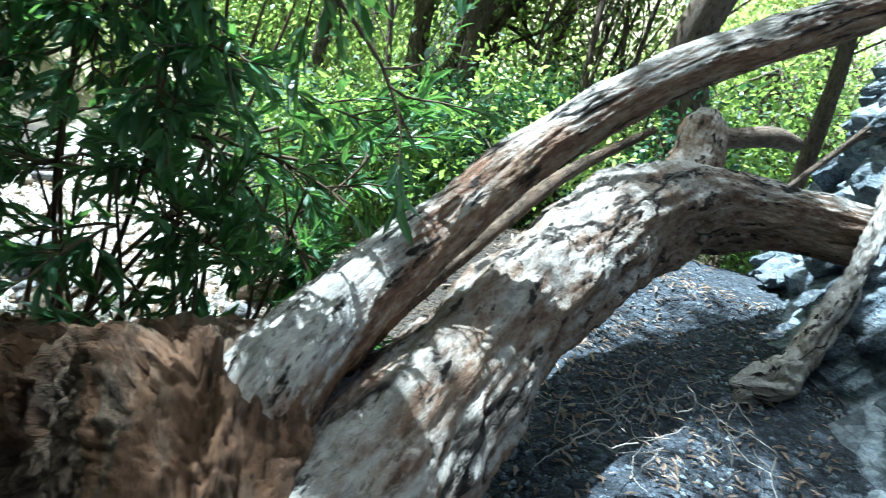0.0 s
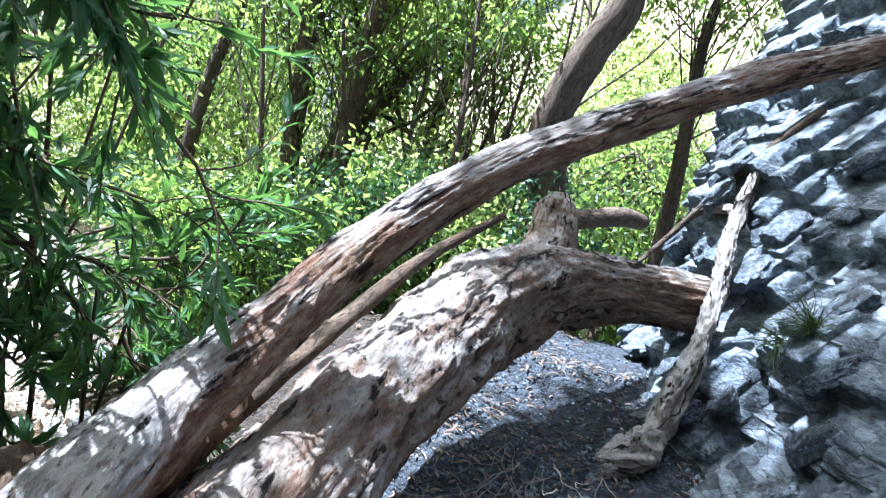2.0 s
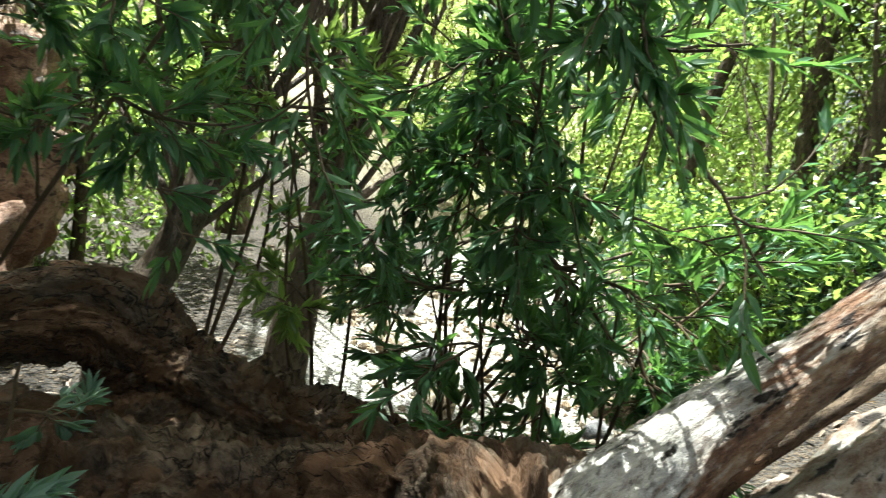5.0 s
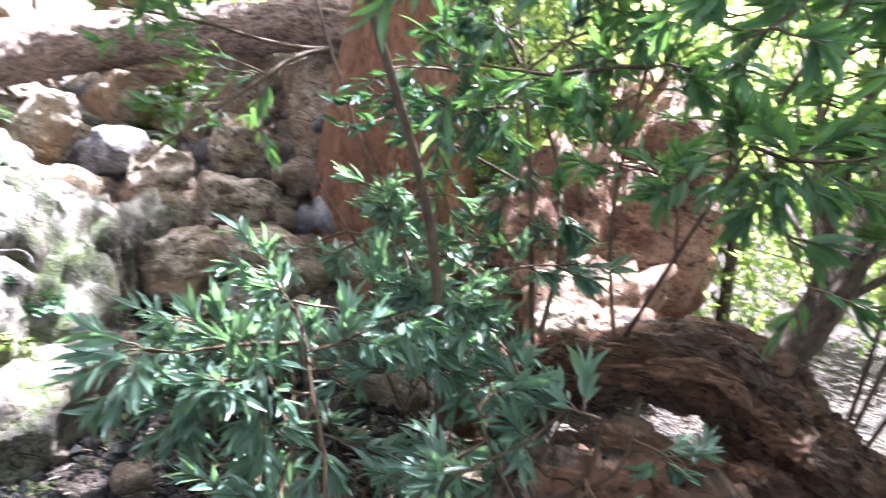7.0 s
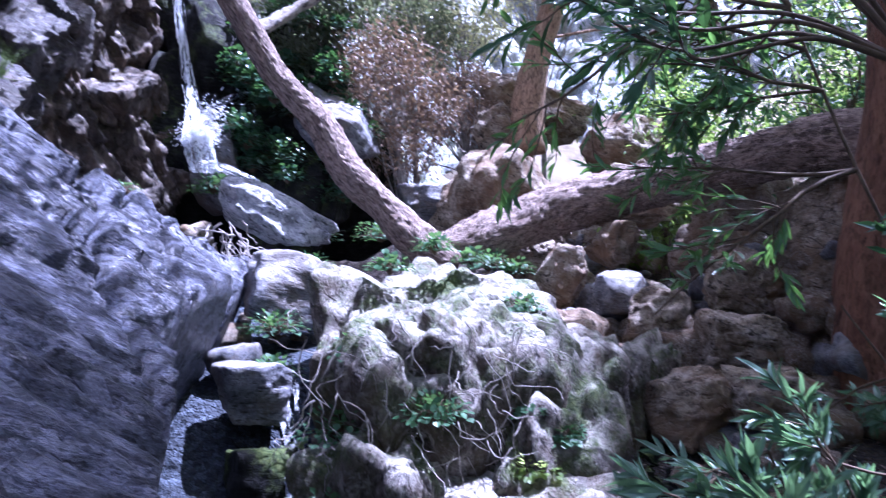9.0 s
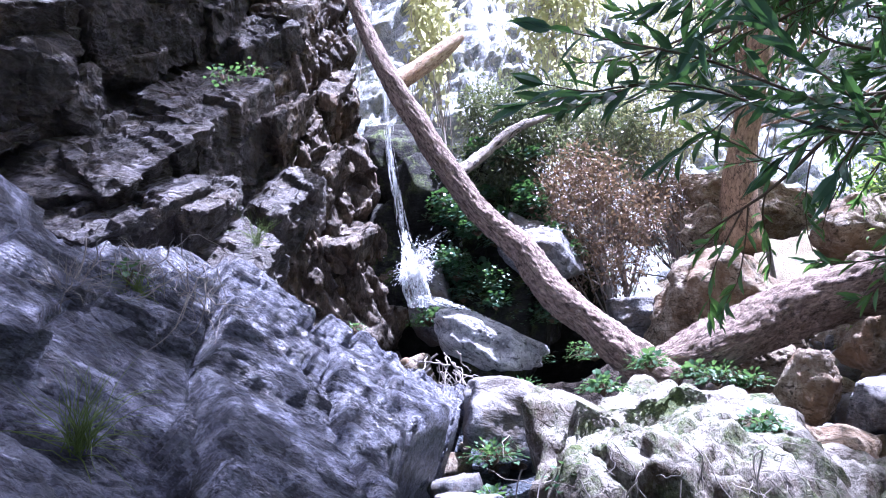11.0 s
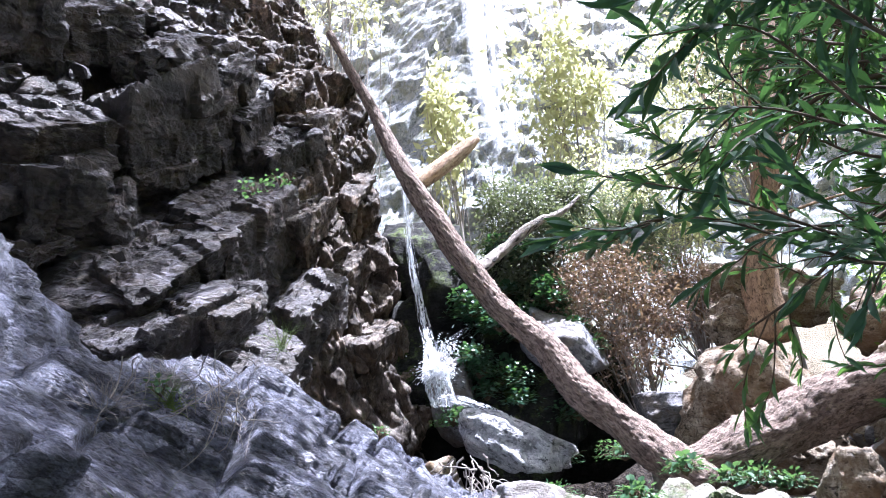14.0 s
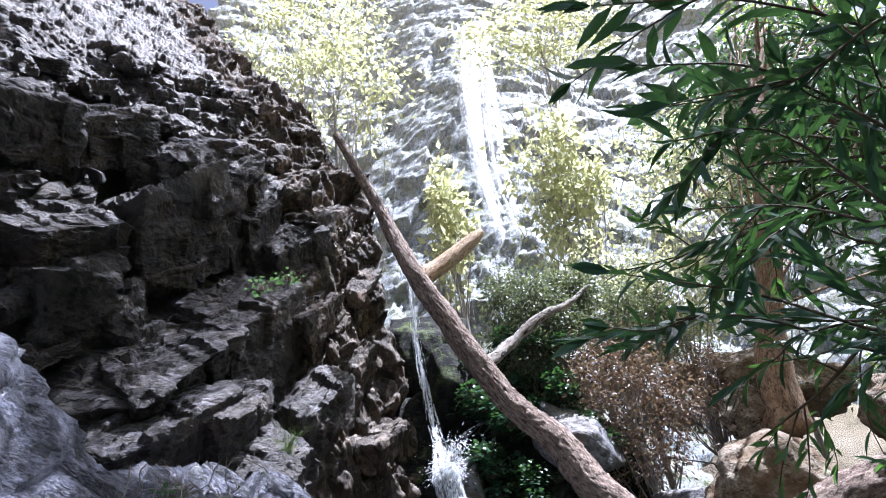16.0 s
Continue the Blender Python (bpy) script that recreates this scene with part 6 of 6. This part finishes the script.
def laurel(root, centre, half, stems, sprays, seed, leaf=0.085, twigs=11, material=None, lean=(0, 0, 0), thick=0.013, label="dark green laurel with long narrow leaves on thin stems"):
    """A few stems from one root up through a box, with leafy branches that reach out from them inside it."""
    r = np.random.default_rng(seed)
    o = np.array(root, float)
    ob = base("laurel", root)
    lines = []
    for k in range(stems):
        top = np.array(centre) + r.uniform(-0.7, 0.7, 3) * np.array(half)
        top[2] = centre[2] + half[2] * r.uniform(0.5, 1.0)
        mid = (o * 0.55 + top * 0.45) + r.normal(size=3) * np.array([0.12, 0.12, 0.03])
        line = spline([o + r.normal(size=3) * np.array([0.05, 0.05, 0]), mid, top], 24)
        lines.append(line)
        part("stem", thin_tubes("stem", [(line - o, thick, 0.004)], 8), TWIG, ob)
    twig, lp, ld = [], [], []
    for _ in range(sprays):
        target = np.array(centre) + r.uniform(-1, 1, 3) * np.array(half)
        cand = np.vstack([l[7:] for l in lines])
        dist = np.linalg.norm(cand - target, axis=1)
        s = cand[np.argsort(dist)[int(r.integers(0, 6))]]
        length = float(np.clip(np.linalg.norm(target - s) * 1.15, 0.35, 1.1))
        a, b, c = leafy_branch(s, unit(target - s) + np.array(lean) + r.normal(size=3) * 0.2, length, r, twigs=twigs, leaf=leaf, droop=DROOP)
        twig += a
        lp.append(b)
        ld.append(c)
    lp, ld = np.vstack(lp), np.vstack(ld)
    tagged(part("branchwork", thin_tubes("branchwork", [(np.asarray(p) - o, a, b) for p, a, b in twig], 5), TWIG, ob), kind="stuff")
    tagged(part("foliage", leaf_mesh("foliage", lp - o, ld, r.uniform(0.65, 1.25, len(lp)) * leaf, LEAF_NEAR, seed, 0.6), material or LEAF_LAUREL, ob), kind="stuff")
    return tagged(ob, label, "shrub")


laurel((2.4, -1.3, 0.1), (1.35, -0.95, 1.85), (0.4, 0.4, 0.5), 3, 20, 501, twigs=9)
laurel((2.9, -1.4, 0.0), (2.1, -1.45, 1.6), (0.55, 0.6, 0.8), 3, 13, 502, twigs=9)
laurel((2.1, -1.9, 0.1), (1.55, -1.6, 0.95), (0.45, 0.5, 0.4), 3, 16, 511)
laurel((3.2, -0.3, 0.1), (2.4, -0.3, 2.1), (0.5, 0.6, 0.7), 3, 24, 503, twigs=9)
laurel((2.4, 0.55, 0.75), (1.75, 0.2, 1.85), (0.45, 0.6, 0.4), 2, 22, 504, twigs=8, thick=0.009)
laurel((2.35, 0.75, 0.7), (2.2, 1.0, 1.95), (0.4, 0.45, 0.75), 2, 22, 505, twigs=8, material=LEAF_DARK)
laurel((1.75, 1.3, -0.05), (1.6, 1.25, 0.75), (0.5, 0.55, 0.3), 7, 26, 506, leaf=0.095, twigs=9, thick=0.006, material=LEAF_BLUE, label="low laurel sprouts with grey-green narrow leaves")
laurel((2.95, 1.15, 0.3), (1.75, 1.95, 2.6), (0.45, 0.45, 0.8), 1, 24, 507, thick=0.010, lean=(-0.3, 0.1, 0.1), twigs=9)


def laurel_boughs(root, fork, boughs, leaf, seed, label):
    """Boughs that arch over from one fork; along each, leaves stand in two loose rows, with short side shoots."""
    r = np.random.default_rng(seed)
    o = np.array(root, float)
    ob = base("laurel", root)
    part("stem", thin_tubes("stem", [(spline([o, (o * 0.4 + np.array(fork) * 0.6) + np.array([0.12, -0.05, 0.0]), np.array(fork)], 24) - o, 0.02, 0.010)], 10), TWIG, ob)
    twigs, lp, ld = [], [], []
    for a, b in boughs:
        a, b = np.array(a), np.array(b)
        sag = np.array([0, 0, 0.03 * r.normal()])
        line = spline([np.array(fork), (np.array(fork) + a) / 2 + np.array([0, 0, 0.05]), a, (a + b) / 2 + np.array([0, 0, 0.025]) + sag, b], 60)
        twigs.append((line - o, 0.006, 0.0014))
        shoots = [line[26:]]
        for _ in range(2):
            k = int(r.integers(28, 52))
            t = unit(line[k + 1] - line[k])
            side = unit(np.cross(t, (0, 0, 1)) * r.choice([-1, 1]) + r.normal(size=3) * 0.5)
            shoot = grow(line[k], t * 0.8 + side * 0.7, r.uniform(0.12, 0.26), r, 0.3, 0.1, 20)
            twigs.append((shoot - o, 0.0024, 0.0011))
            shoots.append(shoot)
        for sh in shoots:
            length = np.linalg.norm(np.diff(sh, axis=0), axis=1).sum()
            n = int(length / 0.021)
            for q in range(n):
                e = (q + r.uniform(0.2, 0.8)) / n
                k = min(int(e * (len(sh) - 1)), len(sh) - 2)
                t = unit(sh[k + 1] - sh[k])
                side = np.cross(t, (0.0, 0.0, 1.0))
                turn = (1 if q % 2 else -1) * r.uniform(0.5, 1.0)
                lp.append(sh[k])
                ld.append(t * r.uniform(0.55, 1.0) + side * turn + np.array([0, 0, r.normal() * 0.28 - 0.05]))
            lp += [sh[-1]] * 3
            ld += [unit(sh[-1] - sh[-2]) + r.normal(size=3) * 0.25 for _ in range(3)]
    lp, ld = np.array(lp), np.array(ld)
    tagged(part("branchwork", thin_tubes("branchwork", twigs, 5), TWIG, ob), kind="stuff")
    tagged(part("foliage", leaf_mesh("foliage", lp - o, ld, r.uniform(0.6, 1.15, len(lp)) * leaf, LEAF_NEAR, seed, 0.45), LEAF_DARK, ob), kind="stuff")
    return tagged(ob, label, "shrub")


laurel_boughs((1.95, 0.95, 0.1), (1.3, 0.92, 1.95), [((0.82, 0.75, 2.41), (0.27, 0.68, 2.51)), ((0.82, 0.85, 2.29), (0.35, 0.76, 2.45)), ((0.78, 0.68, 2.43), (0.38, 0.84, 2.42)), ((0.81, 0.92, 2.18), (0.40, 0.83, 2.34)),
                ((0.84, 0.96, 2.18), (0.48, 1.01, 2.31)), ((0.79, 1.01, 2.01), (0.31, 1.06, 2.22)), ((0.81, 1.06, 1.99), (0.27, 1.16, 2.13)), ((0.82, 0.97, 1.94), (0.70, 0.98, 1.90)),
                ((0.88, 1.10, 2.08), (0.56, 1.26, 2.19)), ((0.91, 0.98, 2.29), (0.65, 1.12, 2.27)), ((0.88, 0.84, 2.42), (0.62, 0.96, 2.45))], 0.092, 508, "overhanging laurel boughs with long dark green leaves in rows")
laurel((1.7, 0.6, 0.55), (1.6, 0.45, 0.85), (0.22, 0.28, 0.13), 4, 9, 510, twigs=7, thick=0.005, material=LEAF_BLUE, label="low laurel sprouts with grey-green narrow leaves")

laurel((2.3, 1.1, 0.3), (2.05, 1.05, 1.0), (0.35, 0.35, 0.28), 4, 14, 512, leaf=0.085, twigs=8, thick=0.006, material=LEAF_BLUE, label="low laurel sprouts with grey-green narrow leaves")
laurel((2.7, 1.5, 0.2), (2.4, 1.6, 1.15), (0.35, 0.4, 0.4), 3, 12, 513, leaf=0.08, twigs=8, thick=0.006, material=LEAF_BLUE, label="low laurel sprouts with grey-green narrow leaves")

laurel((2.6, -1.5, 0.0), (1.83, -0.75, 1.63), (0.4, 0.3, 0.45), 2, 12, 515, twigs=9)
laurel((2.9, -0.9, 0.0), (2.5, -0.6, 1.4), (0.35, 0.4, 0.5), 3, 9, 518, twigs=9, material=LEAF_MID)
laurel((2.7, -1.2, 0.0), (2.35, -0.9, 0.85), (0.35, 0.35, 0.35), 3, 6, 519, twigs=9)
laurel((2.4, -1.9, 0.0), (1.99, -1.03, 2.01), (0.4, 0.3, 0.35), 2, 10, 516, twigs=9)
laurel((1.9, -1.1, 0.1), (1.60, -1.02, 1.00), (0.3, 0.28, 0.3), 3, 10, 517, twigs=9)


# ---- herbs ----
def herb(at, size, leaves, seed, material=None, leaf=0.034, label="clump of green herbs with round leaves", name="herb"):
    r = np.random.default_rng(seed)
    ob = base(name, at)
    d = r.normal(size=(leaves, 3)) + np.array([0, 0, 0.3])
    d /= np.linalg.norm(d, axis=1)[:, None]
    pos = d * r.uniform(0.3, 1.0, (leaves, 1)) * np.array(size)
    pos[:, 2] = np.abs(pos[:, 2]) - 0.02
    stalk = [(np.array([(0, 0, -0.05), p * 0.5 + np.array([0, 0, 0.02]), p]), 0.0025, 0.0012) for p in pos[::3]]
    tagged(part("stalkwork", thin_tubes("stalkwork", stalk, 4), TWIG, ob), kind="stuff")
    tagged(part("foliage", leaf_mesh("foliage", pos, d + np.array([0, 0, -0.3]), r.uniform(0.6, 1.3, leaves) * leaf, LEAF_ROUND, seed, 0.75), material or LEAF_HERB, ob), kind="stuff")
    return tagged(ob, label, "herb", "herbs round the cascade")


r_h = np.random.default_rng(77)
for k, (x, y, z, s) in enumerate(((1.0, 3.7, 1.6, 0.14), (1.35, 3.9, 1.72, 0.15), (1.6, 3.9, 1.65, 0.12), (0.75, 3.3, 1.15, 0.2), (0.6, 3.2, 0.8, 0.22), (1.0, 2.95, 0.9, 0.18), (1.75, 3.5, 1.35, 0.15),
                                  (0.4, 4.4, 1.2, 0.22), (0.75, 5.2, 1.6, 0.22), (2.15, 4.85, 1.6, 0.22), (2.4, 4.9, 1.55, 0.2), (0.1, 5.2, 1.55, 0.25),
                                  (-0.25, 5.6, 1.7, 0.25), (0.05, 6.3, 2.35, 0.22), (0.7, 6.8, 2.7, 0.4), (1.1, 6.9, 2.3, 0.45), (1.0, 6.6, 1.9, 0.35), (1.6, 6.2, 1.9, 0.3), (0.3, 7.1, 3.6, 0.3), (0.35, 3.9, 1.0, 0.18), (0.5, 2.9, 0.5, 0.2))):
    herb((x, y, z), (s, s, s * 0.7), int(260 * s / 0.2), 700 + k)
for k in range(44):
    x, y = 0.2 + r_h.uniform(0, 1.4), 6.6 + r_h.uniform(0, 0.7)
    herb((x, y, 1.9 + r_h.uniform(0, 1.3) + 2.0 * (y - 6.6)), (0.22, 0.2, 0.2), 240, 760 + k, LEAF_DARK, 0.05, "dark green ferny herbs on the wet rock")
tops = []
for lump in mound.children:
    m = mound.matrix_basis @ lump.matrix_local
    tops += [m @ v.co for v in lump.data.vertices if v.normal.z > 0.12][::1 if lump.name.startswith("crown") else 3]
for k in range(75):
    p = tops[int(r_h.integers(0, len(tops)))]
    if p.z > 0.35:
        s = float(r_h.uniform(0.07, 0.17))
        herb((p.x, p.y, p.z), (s, s, s * 0.6), int(150 * s / 0.1), 730 + k, leaf=0.035, material=LEAF_HERB if k % 3 else LEAF_LIGHT)
for k, (x, y, z) in enumerate(((-1.15, 3.75, 3.7), (-1.05, 4.05, 3.9), (-1.2, 2.7, 2.2), (-0.55, 5.2, 2.2))):
    herb((x, y, z), (0.11, 0.11, 0.08), 45, 760 + k, leaf=0.028, label="small weed growing on a ledge of the cliff")


# ---- small growth and litter ----
def grass_tuft(at, size, blades, seed, material=None, label="tuft of thin green grass in a crack", heading=(0, 0, 1)):
    r = np.random.default_rng(seed)
    curves = []
    for _ in range(blades):
        h = unit(np.array(heading) + r.normal(size=3) * 0.5)
        curves.append((grow(r.normal(size=3) * 0.015, h, size * r.uniform(0.5, 1.2), r, 0.4, 0.9, 6), 0.0018, 0.0005))
    ob = base("grass_tuft", at)
    tagged(part("bladework", thin_tubes("bladework", curves, 3), material or GRASS, ob), kind="stuff")
    return tagged(ob, label, "grass")


grass_tuft((-0.52, -2.78, 1.52), 0.22, 90, 801, heading=(0.5, 0.4, 0.6))
grass_tuft((-0.42, -2.72, 1.44), 0.2, 60, 802, heading=(0.6, 0.4, 0.2))
grass_tuft((-1.12, 4.4, 2.75), 0.25, 60, 803)
grass_tuft((-1.25, 2.35, 2.05), 0.2, 70, 804, label="tuft of dry grass at the foot of the cliff", material=TWIG_GREY)
grass_tuft((-1.2, 2.85, 2.25), 0.16, 70, 805, label="tuft of dry grass at the foot of the cliff", material=TWIG_GREY)
grass_tuft((-1.1, 2.6, 2.1), 0.15, 50, 806)
grass_tuft((-0.85, 1.75, 1.55), 0.22, 80, 807)


def root_tangle(at, half, count, seed, label, radius=0.005, droop=0.8):
    r = np.random.default_rng(seed)
    curves = []
    for _ in range(count):
        p = r.uniform(-1, 1, 3) * np.array(half)
        curves.append((grow(p, np.array([r.normal() * 0.6, r.normal() * 0.6, -0.6]), r.uniform(0.2, 0.5), r, 1.1, droop, 12), radius * r.uniform(0.5, 1.2), radius * 0.3))
    ob = base("root_tangle", at)
    tagged(part("rootwork", thin_tubes("rootwork", curves, 5), TWIG_GREY, ob), kind="stuff")
    return tagged(ob, label, "roots")


root_tangle((0.12, 5.0, 1.85), (0.12, 0.1, 0.14), 34, 811, "tangle of bleached bare roots hanging by the stream", 0.008)
root_tangle((-1.05, 2.75, 2.2), (0.3, 0.4, 0.1), 60, 812, "heap of dry brown twigs lodged on the slab", 0.003, 0.2)
root_tangle((0.25, -2.25, 0.72), (0.35, 0.5, 0.03), 50, 813, "scatter of dry twigs on the gravel", 0.003, 0.3)
root_tangle((1.0, 3.05, 1.0), (0.6, 0.15, 0.35), 110, 814, "thin roots trailing down the tufa mound", 0.004)


def strewn(name, centre, half, count, leaf, material, label, seed, lift=0.012):
    """Fallen leaves that lie on the ground."""
    r = np.random.default_rng(seed)
    x, y = (np.array(centre)[:, None] + r.uniform(-1, 1, (2, count)) * np.array(half)[:, None])
    z = ground_height(x, y) + lift + 0.045 * fbm(np.column_stack([x, y, x * 0]) * 2.2, 3, 4)
    d = np.column_stack([r.normal(size=(count, 2)), r.normal(size=count) * 0.25])
    ob = part(name, leaf_mesh(name, np.column_stack([x, y, z]), d, r.uniform(0.6, 1.3, count) * leaf, LEAF_NEAR, seed, 0.85), material)
    return tagged(ob, label, "leaf litter", kind="stuff")


strewn("leaf_litter", (0.4, -2.6), (0.7, 1.6), 1500, 0.055, LEAF_DRY, "dry brown leaves strewn on the gravel", 821)
strewn("leaf_litter", (2.6, 1.2), (1.4, 1.8), 2500, 0.06, LEAF_DRY, "dry brown leaves strewn under the laurels", 822)
strewn("leaf_litter", (3.5, -4.5), (3.0, 2.5), 4000, 0.07, LEAF_DRY, "dry brown leaves strewn on the forest floor", 823)


def gravel(centre, half, count, size, material, label, seed):
    r = np.random.default_rng(seed)
    d, f = icosphere(1)
    x, y = (np.array(centre)[:, None] + r.uniform(-1, 1, (2, count)) * np.array(half)[:, None])
    z = ground_height(x, y) + 0.045 * fbm(np.column_stack([x, y, x * 0]) * 2.2, 3, 4)
    s = size * (0.4 + 1.6 * r.uniform(size=count) ** 3)
    v = d[None] * r.uniform(0.55, 1.3, (count, len(d), 1)) * (s[:, None] * r.uniform(0.5, 1.0, (count, 3)))[:, None, :]
    v = v + np.column_stack([x, y, z])[:, None, :]
    F = (f[None] + (np.arange(count) * len(d))[:, None, None]).reshape(-1, 3)
    ob = part("gravel", mesh_from("gravel", v.reshape(-1, 3), F, smooth=False), material)
    return tagged(ob, label, "gravel", kind="stuff")


gravel((0.35, -2.5), (0.8, 1.9), 4500, 0.011, ROCK_BLUE, "loose blue-grey shale gravel", 831)
gravel((5.0, -3.0), (2.5, 1.6), 4000, 0.03, ROCK_TAN, "pale shingle in the sunlit creek bed", 832)
gravel((1.3, 2.4), (1.2, 1.2), 6000, 0.03, ROCK_WET_SHADE, "dark wet gravel in the stream bed", 833)
